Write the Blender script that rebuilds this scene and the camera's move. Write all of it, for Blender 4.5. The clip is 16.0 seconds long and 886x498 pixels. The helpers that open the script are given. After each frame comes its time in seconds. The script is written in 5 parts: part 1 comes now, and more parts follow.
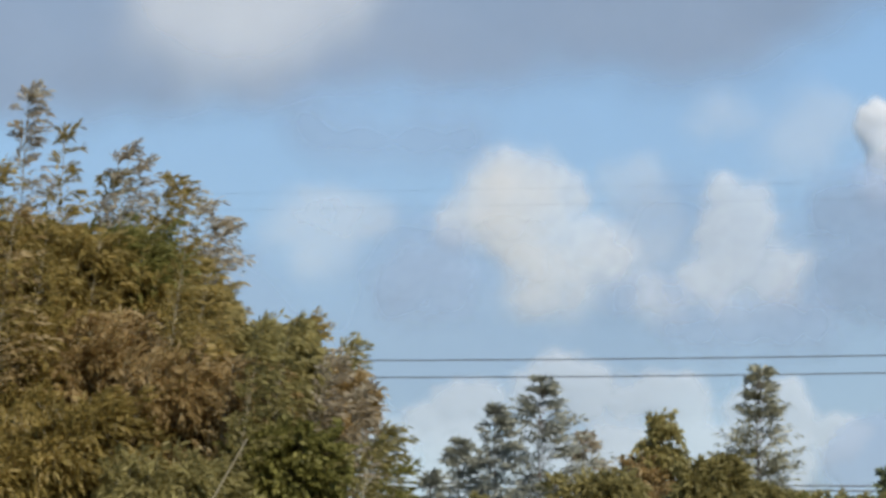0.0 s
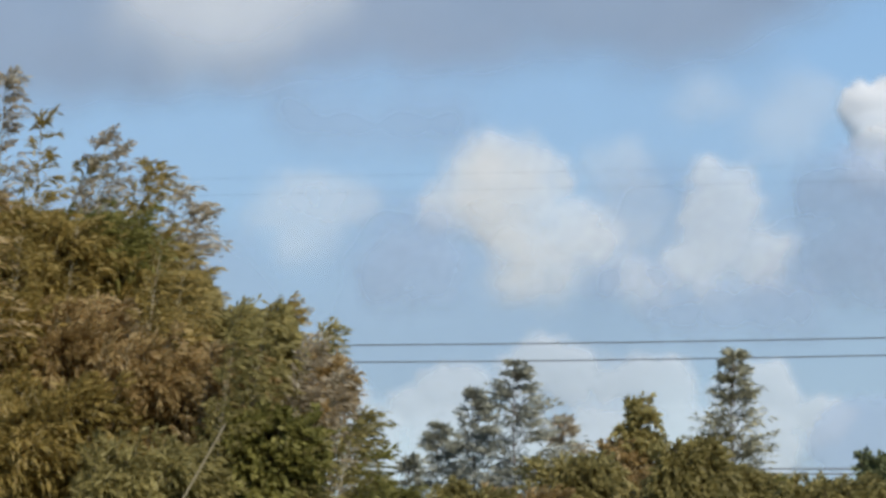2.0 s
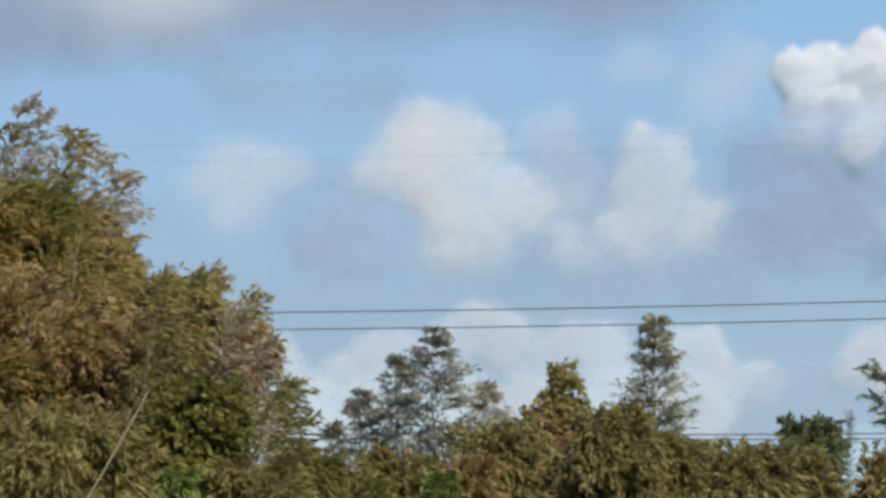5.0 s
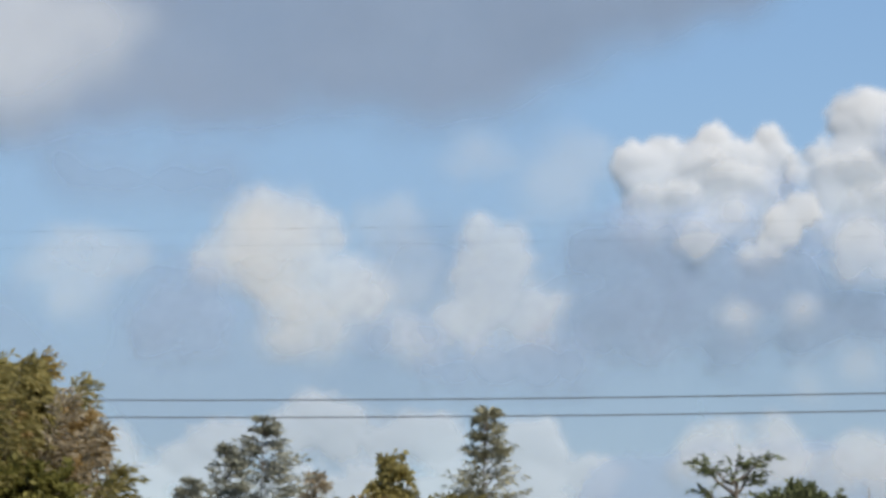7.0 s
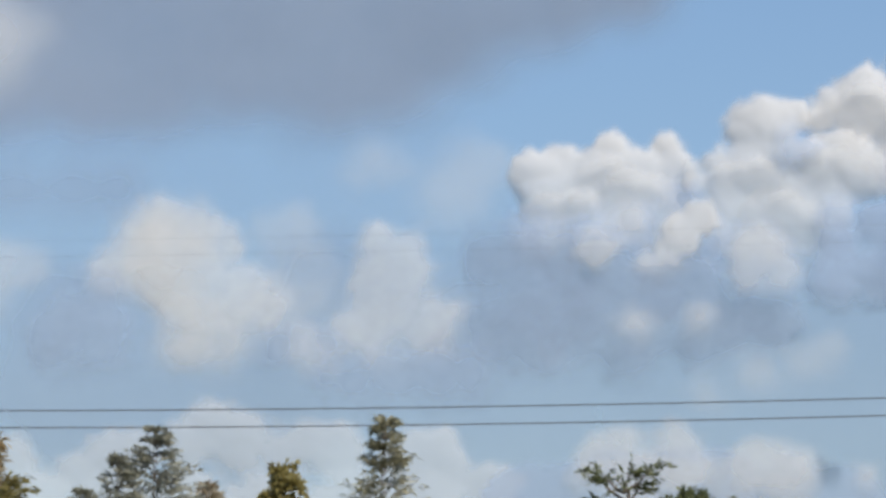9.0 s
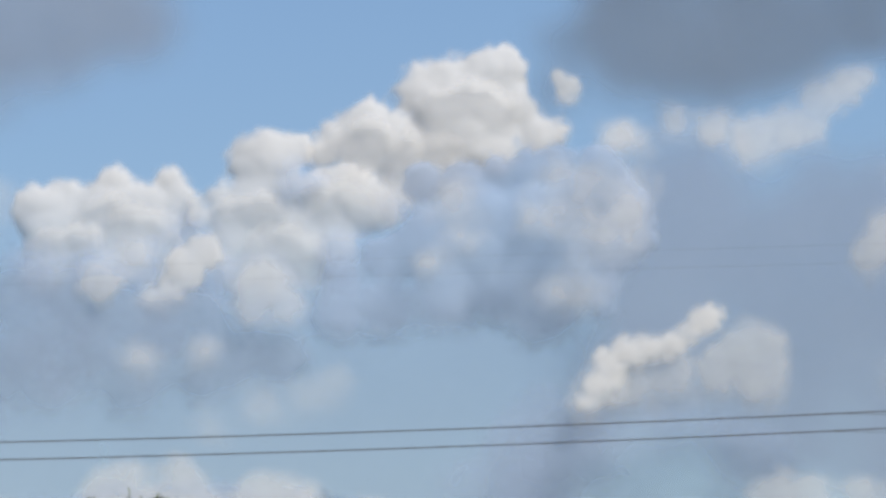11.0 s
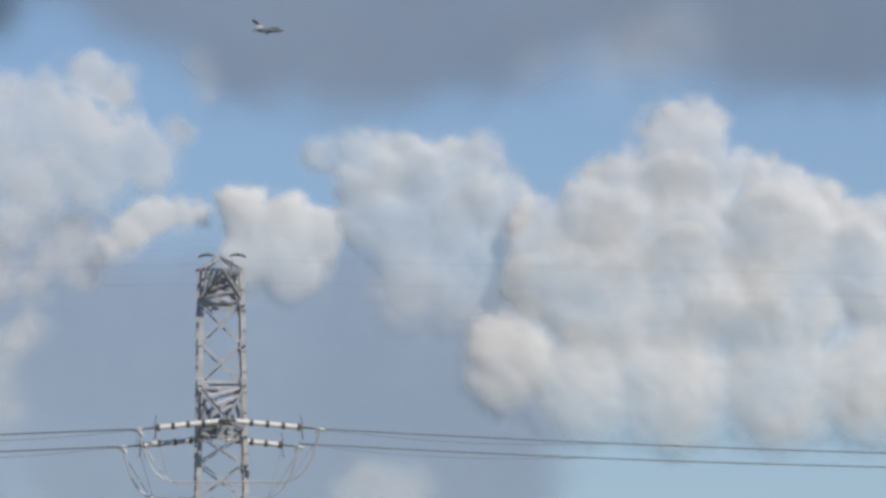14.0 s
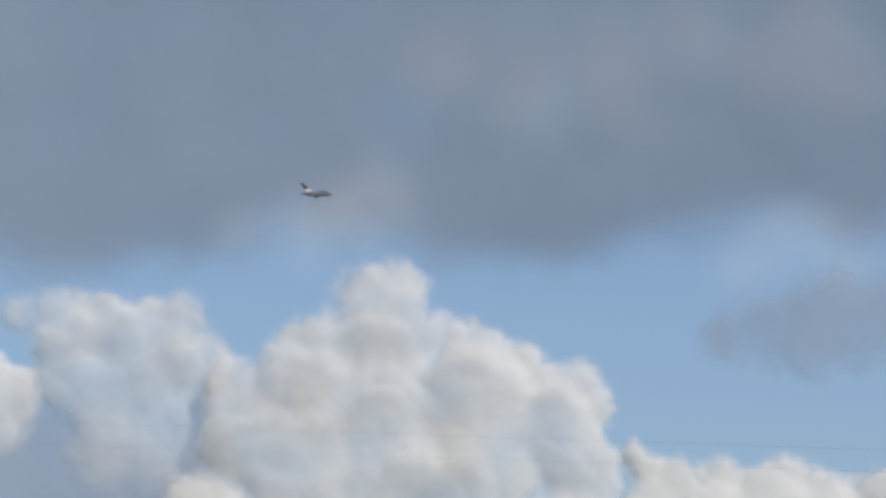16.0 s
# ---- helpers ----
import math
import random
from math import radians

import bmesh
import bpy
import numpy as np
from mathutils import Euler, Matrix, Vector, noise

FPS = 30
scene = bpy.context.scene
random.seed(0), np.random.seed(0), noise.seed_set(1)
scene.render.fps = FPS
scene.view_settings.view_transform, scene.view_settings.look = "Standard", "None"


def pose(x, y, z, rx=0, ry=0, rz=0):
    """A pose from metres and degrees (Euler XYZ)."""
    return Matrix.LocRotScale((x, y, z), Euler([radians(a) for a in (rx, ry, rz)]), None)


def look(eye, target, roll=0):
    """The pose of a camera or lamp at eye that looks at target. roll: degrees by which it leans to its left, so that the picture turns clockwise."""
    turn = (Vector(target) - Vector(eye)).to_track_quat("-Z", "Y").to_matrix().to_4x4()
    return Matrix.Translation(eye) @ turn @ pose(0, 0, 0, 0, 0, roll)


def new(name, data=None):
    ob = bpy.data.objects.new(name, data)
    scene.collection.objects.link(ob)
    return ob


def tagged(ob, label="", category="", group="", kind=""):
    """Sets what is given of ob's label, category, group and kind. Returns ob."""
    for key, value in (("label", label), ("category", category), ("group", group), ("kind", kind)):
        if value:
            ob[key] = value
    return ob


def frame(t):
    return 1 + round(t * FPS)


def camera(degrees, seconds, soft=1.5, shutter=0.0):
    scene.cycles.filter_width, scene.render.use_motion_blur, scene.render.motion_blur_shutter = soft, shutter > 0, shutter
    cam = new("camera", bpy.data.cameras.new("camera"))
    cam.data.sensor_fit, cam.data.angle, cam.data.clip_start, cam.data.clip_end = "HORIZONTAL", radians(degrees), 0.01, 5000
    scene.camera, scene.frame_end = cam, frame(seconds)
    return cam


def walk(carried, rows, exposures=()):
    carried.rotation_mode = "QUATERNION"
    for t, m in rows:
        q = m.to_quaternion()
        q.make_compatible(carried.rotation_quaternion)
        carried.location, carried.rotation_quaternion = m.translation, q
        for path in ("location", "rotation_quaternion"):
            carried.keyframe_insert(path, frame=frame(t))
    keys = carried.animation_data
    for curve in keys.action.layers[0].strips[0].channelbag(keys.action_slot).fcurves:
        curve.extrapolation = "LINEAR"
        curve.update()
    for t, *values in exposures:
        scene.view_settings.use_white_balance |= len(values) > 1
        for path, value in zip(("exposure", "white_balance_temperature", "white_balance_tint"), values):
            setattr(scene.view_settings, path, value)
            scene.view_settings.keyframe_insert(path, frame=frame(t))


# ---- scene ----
cam = camera(7.0, 16.0, soft=3.3)

EYE = (0.0, 0.0, 1.6)
SPAN = math.pi / 180


def way(az, el):
    """A direction from degrees to the right of +y and degrees above the horizon."""
    a, e = az * SPAN, el * SPAN
    return Vector((math.sin(a) * math.cos(e), math.cos(a) * math.cos(e), math.sin(e)))


def at(az, el, dist):
    return Vector(EYE) + way(az, el) * (dist / math.cos(el * SPAN))


# where the hand-held lens aims: seconds, degrees to the left, degrees up, lean
AIM = [
    (0.0, 11.561, 4.968, 0.407), (0.5, 11.456, 4.985, 0.378), (1.0, 11.418, 5.017, 0.268), (1.5, 11.526, 5.036, 0.199),
    (2.0, 11.382, 4.846, 0.179), (2.5, 11.188, 4.801, 0.130), (3.0, 11.487, 5.029, -0.193), (3.2, 11.827, 5.172, -0.216),
    (5.3, 10.633, 4.544, 0.007), (5.5, 10.557, 4.682, 0.071), (6.0, 9.645, 4.854, 0.012), (6.5, 9.111, 5.274, 0.326),
    (7.0, 9.433, 5.307, 0.519), (7.5, 9.262, 5.295, 0.561), (8.0, 8.889, 5.290, 0.546), (8.2, 8.874, 5.301, 0.348),
    (10.3, 6.945, 5.547, 0.160), (10.5, 6.328, 5.512, -0.018), (11.0, 4.572, 5.653, -0.428), (11.5, 3.292, 5.568, -0.923),
    (12.0, 1.588, 5.630, -0.456), (12.5, 0.000, 5.600, -0.311), (13.0, -1.502, 5.628, -0.358), (13.5, -2.443, 5.994, -0.294),
    (14.0, -3.119, 5.812, -0.387), (14.5, -3.394, 6.284, -0.355), (15.0, -4.659, 6.630, -0.244), (15.5, -5.277, 6.967, -0.041),
    (16.0, -5.573, 7.087, -0.043)]


def aimed(left, up, lean):
    return look(EYE, Vector(EYE) + way(-left, up) * 100, lean)


walk(cam, [(t, aimed(a, b, c)) for t, a, b, c in AIM],
     exposures=[(0.0, 0.07, 5760, 14.5), (5.5, 0.07, 5760, 14.5), (7.0, -0.01, 5850, 16), (11.0, -0.07, 5890, 17),
                (12.5, -0.04, 5950, 17.5), (13.5, -0.02, 6010, 18), (14.5, -0.13, 6010, 18), (16.0, -0.06, 6080, 18)])

# ---- light: a clear low-latitude afternoon sky, the sun high to the right behind the lens ----
SUN_AZ, SUN_EL = 146.0, 38.0
world = bpy.data.worlds.new("sky")
scene.world = world
world.use_nodes = True
wn = world.node_tree.nodes
sky = wn.new("ShaderNodeTexSky")
sky.sky_type, sky.sun_disc = "NISHITA", False
sky.sun_elevation, sky.sun_rotation = SUN_EL * SPAN, SUN_AZ * SPAN
sky.air_density, sky.dust_density, sky.ozone_density = 1.0, 0.2, 4.0
world.node_tree.links.new(sky.outputs[0], wn["Background"].inputs[0])
wn["Background"].inputs[1].default_value = 0.076
sun = new("sun", bpy.data.lights.new("sun", "SUN"))
sun.data.energy, sun.data.angle, sun.data.color = 4.6, 0.5 * SPAN, (1.0, 0.92, 0.73)
sun.matrix_world = look(way(SUN_AZ, SUN_EL) * 50, (0, 0, 0))


# ---- materials ----
def shader(name):
    m = bpy.data.materials.new(name)
    m.use_nodes = True
    return m, m.node_tree.nodes, m.node_tree.links


def noise_node(n, l, scale, detail=4.0, rough=0.55, vec=None):
    tex = n.new("ShaderNodeTexNoise")
    tex.inputs["Scale"].default_value, tex.inputs["Detail"].default_value = scale, detail
    tex.inputs["Roughness"].default_value = rough
    if vec is None:
        vec = n.new("ShaderNodeTexCoord").outputs["Object"]
    l.new(vec, tex.inputs["Vector"])
    return tex.outputs["Fac"]


def ramp(n, l, fac, stops):
    r = n.new("ShaderNodeValToRGB")
    while len(r.color_ramp.elements) < len(stops):
        r.color_ramp.elements.new(0.5)
    for e, (p, c) in zip(r.color_ramp.elements, stops):
        e.position, e.color = p, (*c, 1)
    l.new(fac, r.inputs[0])
    return r.outputs[0]


def solid(name, low, high, scale, rough=0.6, metal=0.0, bump=0.2, fine=None):
    """A grained surface between two colours, with two scales of variation and a fine relief."""
    m, n, l = shader(name)
    b = n["Principled BSDF"]
    b.inputs["Roughness"].default_value, b.inputs["Metallic"].default_value = rough, metal
    big, small = noise_node(n, l, scale), noise_node(n, l, fine or scale * 9, 6.0)
    mix = n.new("ShaderNodeMath")
    mix.operation = "MULTIPLY_ADD"
    l.new(small, mix.inputs[0])
    mix.inputs[1].default_value = 0.5
    half = n.new("ShaderNodeMath")
    half.operation = "MULTIPLY"
    l.new(big, half.inputs[0])
    half.inputs[1].default_value = 0.5
    l.new(half.outputs[0], mix.inputs[2])
    l.new(ramp(n, l, mix.outputs[0], [(0.3, low), (0.7, high)]), b.inputs["Base Color"])
    bp = n.new("ShaderNodeBump")
    bp.inputs["Strength"].default_value, bp.inputs["Distance"].default_value = bump, 0.02
    l.new(small, bp.inputs["Height"])
    l.new(bp.outputs[0], b.inputs["Normal"])
    return m


def leafy(name, stops, glow=0.58, rough=0.55):
    """Leaves: each its own tint, in drifts of a larger tint, with light passing through."""
    m, n, l = shader(name)
    b = n["Principled BSDF"]
    b.inputs["Roughness"].default_value = rough
    b.inputs["Specular IOR Level"].default_value = 0.3
    geo = n.new("ShaderNodeNewGeometry")
    drift = noise_node(n, l, 1.3, 2.0)
    mix = n.new("ShaderNodeMath")
    mix.operation = "MULTIPLY_ADD"
    l.new(geo.outputs["Random Per Island"], mix.inputs[0])
    mix.inputs[1].default_value = 0.5
    sub = n.new("ShaderNodeMath")
    sub.operation = "MULTIPLY_ADD"
    l.new(drift, sub.inputs[0])
    sub.inputs[1].default_value, sub.inputs[2].default_value = 1.1, -0.27
    l.new(sub.outputs[0], mix.inputs[2])
    col = ramp(n, l, mix.outputs[0], stops)
    l.new(col, b.inputs["Base Color"])
    tr = n.new("ShaderNodeBsdfTranslucent")
    l.new(col, tr.inputs[0])
    ms = n.new("ShaderNodeMixShader")
    ms.inputs[0].default_value = glow
    l.new(b.outputs[0], ms.inputs[1])
    l.new(tr.outputs[0], ms.inputs[2])
    l.new(ms.outputs[0], n["Material Output"].inputs[0])
    return m


def vapour(name, low, high):
    """Cloud droplets: a scattering surface that thins out where the cloud does."""
    m, n, l = shader(name)
    n.remove(n["Principled BSDF"])
    d, t, tr = n.new("ShaderNodeBsdfDiffuse"), n.new("ShaderNodeBsdfTransparent"), n.new("ShaderNodeBsdfTranslucent")
    co = n.new("ShaderNodeTexCoord").outputs["Object"]
    mottled = noise_node(n, l, 0.012, 4.0, 0.5, co)
    col = ramp(n, l, mottled, [(0.25, low), (0.75, high)])
    l.new(col, d.inputs[0])
    l.new(col, tr.inputs[0])
    body = n.new("ShaderNodeMixShader")
    body.inputs[0].default_value = 0.15
    l.new(d.outputs[0], body.inputs[1])
    l.new(tr.outputs[0], body.inputs[2])
    at_ = n.new("ShaderNodeAttribute")
    at_.attribute_name = "thickness"
    ms = n.new("ShaderNodeMixShader")
    l.new(at_.outputs["Fac"], ms.inputs[0])
    l.new(t.outputs[0], ms.inputs[1])
    l.new(body.outputs[0], ms.inputs[2])
    l.new(ms.outputs[0], n["Material Output"].inputs[0])
    return m


VAPOUR = vapour("white cumulus vapour", (0.63, 0.63, 0.62), (0.69, 0.687, 0.67))
# the white vapour recoloured darker and bluer, so cloud shade sits in its colour
SHADED_VAPOUR = vapour("blue-grey shade-tinted cloud vapour", (0.40, 0.50, 0.68), (0.46, 0.56, 0.735))
BAMBOO = leafy("olive bamboo leaves", [(0.1, (0.159, 0.122, 0.030)), (0.45, (0.329, 0.250, 0.067)), (0.7, (0.464, 0.348, 0.104)), (0.95, (0.610, 0.476, 0.195))])
BROWN = leafy("browned bamboo leaves", [(0.1, (0.195, 0.128, 0.049)), (0.5, (0.415, 0.293, 0.110)), (0.9, (0.659, 0.512, 0.268))])
PALE = leafy("bleached bamboo leaves", [(0.1, (0.244, 0.189, 0.122)), (0.5, (0.464, 0.378, 0.244)), (0.9, (0.660, 0.610, 0.464))])
VINE = leafy("bright green vine leaves", [(0.1, (0.13, 0.16, 0.04)), (0.5, (0.24, 0.29, 0.07)), (0.9, (0.38, 0.43, 0.13))])
GREEN = leafy("fresh green leaves", [(0.1, (0.122, 0.120, 0.030)), (0.5, (0.262, 0.244, 0.063)), (0.9, (0.464, 0.421, 0.134))])
OLIVE = leafy("dull olive leaves", [(0.1, (0.159, 0.140, 0.049)), (0.5, (0.329, 0.281, 0.098)), (0.9, (0.537, 0.464, 0.183))])
GOLD = leafy("yellowing leaves", [(0.1, (0.2, 0.155, 0.055)), (0.5, (0.38, 0.31, 0.11)), (0.9, (0.54, 0.45, 0.19))])
NEEDLE = leafy("grey-green needles", [(0.1, (0.134, 0.134, 0.104)), (0.5, (0.256, 0.256, 0.189)), (0.9, (0.464, 0.451, 0.342))], 0.3)
SPRUCE = leafy("pale grey-green needles", [(0.1, (0.14, 0.135, 0.09)), (0.5, (0.27, 0.26, 0.16)), (0.9, (0.45, 0.42, 0.28))], 0.35)
DARK = leafy("dark evergreen leaves", [(0.1, (0.061, 0.073, 0.037)), (0.5, (0.122, 0.140, 0.061)), (0.9, (0.220, 0.232, 0.098))], 0.25)
BARK = solid("grey-brown bark", (0.07, 0.055, 0.04), (0.16, 0.13, 0.1), 3.0, 0.85)
CANE = solid("weathered bamboo cane", (0.2, 0.165, 0.09), (0.36, 0.31, 0.19), 2.0, 0.45)
STEEL = solid("galvanised steel", (0.25, 0.257, 0.27), (0.5, 0.51, 0.525), 3.0, 0.5, 0.4, 0.05)
WIRE = solid("oxidised aluminium cable", (0.10, 0.105, 0.115), (0.18, 0.185, 0.195), 1.0, 0.5, 0.6, 0.05)
PORCELAIN = solid("white glazed porcelain", (0.62, 0.62, 0.6), (0.8, 0.8, 0.78), 6.0, 0.25, 0.0, 0.02)
RUSTY = solid("dark brown fitting", (0.05, 0.045, 0.04), (0.12, 0.11, 0.1), 8.0, 0.6, 0.4, 0.1)
GRASS = solid("rough meadow", (0.035, 0.045, 0.015), (0.11, 0.105, 0.035), 0.02, 0.9, 0.0, 0.6, 2.0)
PAINT = solid("grey aircraft paint", (0.11, 0.12, 0.145), (0.17, 0.18, 0.21), 0.5, 0.4, 0.0, 0.01)
RED = solid("dark trim paint", (0.03, 0.03, 0.04), (0.06, 0.06, 0.07), 0.8, 0.4, 0.0, 0.01)
WHITE = solid("white aircraft paint", (0.72, 0.72, 0.72), (0.82, 0.82, 0.82), 0.5, 0.3, 0.0, 0.01)
CONCRETE = solid("pale concrete", (0.26, 0.25, 0.24), (0.42, 0.41, 0.39), 2.0, 0.85)
ROOFING = solid("blue roof sheet", (0.12, 0.24, 0.36), (0.2, 0.36, 0.5), 1.0, 0.4)
RENDERED = solid("cream rendered wall", (0.5, 0.47, 0.4), (0.66, 0.62, 0.55), 1.0, 0.85)
CANOPY, cn, cl = shader("smoked canopy glass")
cn["Principled BSDF"].inputs["Base Color"].default_value = (0.05, 0.06, 0.07, 1)
cn["Principled BSDF"].inputs["Roughness"].default_value = 0.06


# ---- building helpers ----
def mesh_object(name, verts, faces, material, smooth=False):
    """A mesh of quads from arrays."""
    verts, faces = np.asarray(verts, np.float32), np.asarray(faces, np.int32)
    me = bpy.data.meshes.new(name)
    me.vertices.add(len(verts))
    me.vertices.foreach_set("co", verts.ravel())
    me.loops.add(faces.size)
    me.loops.foreach_set("vertex_index", faces.ravel())
    me.polygons.add(len(faces))
    me.polygons.foreach_set("loop_start", np.arange(0, faces.size, 4, dtype=np.int32))
    me.polygons.foreach_set("use_smooth", np.full(len(faces), smooth))
    me.materials.append(material)
    me.update(calc_edges=True)
    return new(name, me)


def put(ob, parent, label=""):
    ob.parent = parent
    return tagged(ob, label)


def part(name, bm, material, parent, label="", smooth=False):
    me = bpy.data.meshes.new(name)
    bm.to_mesh(me)
    bm.free()
    me.materials.append(material)
    if smooth:
        me.polygons.foreach_set("use_smooth", [True] * len(me.polygons))
    return put(new(name, me), parent, label)


def thing(name, m, label, category, group="", kind=""):
    ob = new(name)
    ob.empty_display_size = 0.3
    ob.matrix_world = m
    return tagged(ob, label, category, group, kind)


def tube(bm, path, radii, sides=8, caps=True):
    """A round bar along a path of points."""
    path = [Vector(p) for p in path]
    rings = []
    for i, p in enumerate(path):
        d = (path[min(i + 1, len(path) - 1)] - path[max(i - 1, 0)]).normalized()
        ref = Vector((0, 0, 1)) if abs(d.z) < 0.9 else Vector((0, 1, 0))
        u = d.cross(ref).normalized()
        v = u.cross(d)
        r = radii[i] if isinstance(radii, (list, tuple)) else radii
        rings.append([bm.verts.new(p + (u * math.cos(k * 2 * math.pi / sides) + v * math.sin(k * 2 * math.pi / sides)) * r) for k in range(sides)])
    for a, b in zip(rings, rings[1:]):
        for k in range(sides):
            bm.faces.new((a[k], a[(k + 1) % sides], b[(k + 1) % sides], b[k]))
    if caps:
        bm.faces.new(rings[0][::-1])
        bm.faces.new(rings[-1])


def angle_bar(bm, a, b, size, thick, turn=0.0):
    """A rolled L-section bar from a to b."""
    a, b = Vector(a), Vector(b)
    d = (b - a).normalized()
    ref = Vector((0, 0, 1)) if abs(d.z) < 0.9 else Vector((1, 0, 0))
    u = d.cross(ref).normalized()
    v = u.cross(d)
    c, s = math.cos(turn), math.sin(turn)
    u, v = u * c + v * s, v * c - u * s
    shape = [(0, 0), (size, 0), (size, thick), (thick, thick), (thick, size), (0, size)]
    ends = [[bm.verts.new(p + u * (x - size / 3) + v * (y - size / 3)) for x, y in shape] for p in (a, b)]
    for k in range(6):
        bm.faces.new((ends[0][k], ends[0][(k + 1) % 6], ends[1][(k + 1) % 6], ends[1][k]))
    bm.faces.new(ends[0][::-1])
    bm.faces.new(ends[1])


def lattice(x, y, seed):
    """Smooth gradient noise on the plane, about -1 to 1."""
    table = np.random.RandomState(seed)
    perm = table.permutation(512)
    ang = table.rand(512) * 2 * np.pi
    xi, yi = np.floor(x).astype(int), np.floor(y).astype(int)
    xf, yf = x - xi, y - yi

    def corner(dx, dy):
        h = perm[(perm[(xi + dx) % 512] + yi + dy) % 512]
        return np.cos(ang[h]) * (xf - dx) + np.sin(ang[h]) * (yf - dy)
    fx, fy = xf ** 3 * (xf * (xf * 6 - 15) + 10), yf ** 3 * (yf * (yf * 6 - 15) + 10)
    top = corner(0, 0) * (1 - fx) + corner(1, 0) * fx
    low = corner(0, 1) * (1 - fx) + corner(1, 1) * fx
    return (top * (1 - fy) + low * fy) * 1.5


def fbm(x, y, seed, octaves=4):
    total, amp = 0 * x, 1.0
    for k in range(octaves):
        v = lattice(x * 2 ** k, y * 2 ** k, seed + k)
        total = total + amp * v
        amp *= 0.5
    return total / 1.9


# ---- ground ----
def ground():
    n, half = 60, 6000.0
    s = np.linspace(-1, 1, n)
    s = np.sign(s) * np.abs(s) ** 2 * half
    x, y = np.meshgrid(s, s)
    z = 0.5 * fbm(x / 300, y / 300, 5) * np.clip(np.hypot(x, y) / 300 - 0.8, 0, 1)
    verts = np.stack([x, y, z], -1).reshape(-1, 3)
    idx = np.arange(n * n).reshape(n, n)
    faces = np.stack([idx[:-1, :-1], idx[:-1, 1:], idx[1:, 1:], idx[1:, :-1]], -1).reshape(-1, 4)
    tagged(mesh_object("ground", verts, faces, GRASS, True), "rough green and brown meadow reaching to the horizon", "ground", kind="structure")


ground()

# ---- clouds ----
CLOUDS = []


def smear(v, sigma):
    """A Gaussian blur of a grid, sigma in cells."""
    n = max(1, int(3 * sigma))
    w = np.exp(-0.5 * (np.arange(-n, n + 1) / max(sigma, 0.3)) ** 2)
    w = w / w.sum()
    for axis in (0, 1):
        p = np.pad(v, [(n, n) if k == axis else (0, 0) for k in (0, 1)], mode="edge")
        v = sum(w[k] * (p[k:k + v.shape[0]] if axis == 0 else p[:, k:k + v.shape[1]]) for k in range(2 * n + 1))
    return v


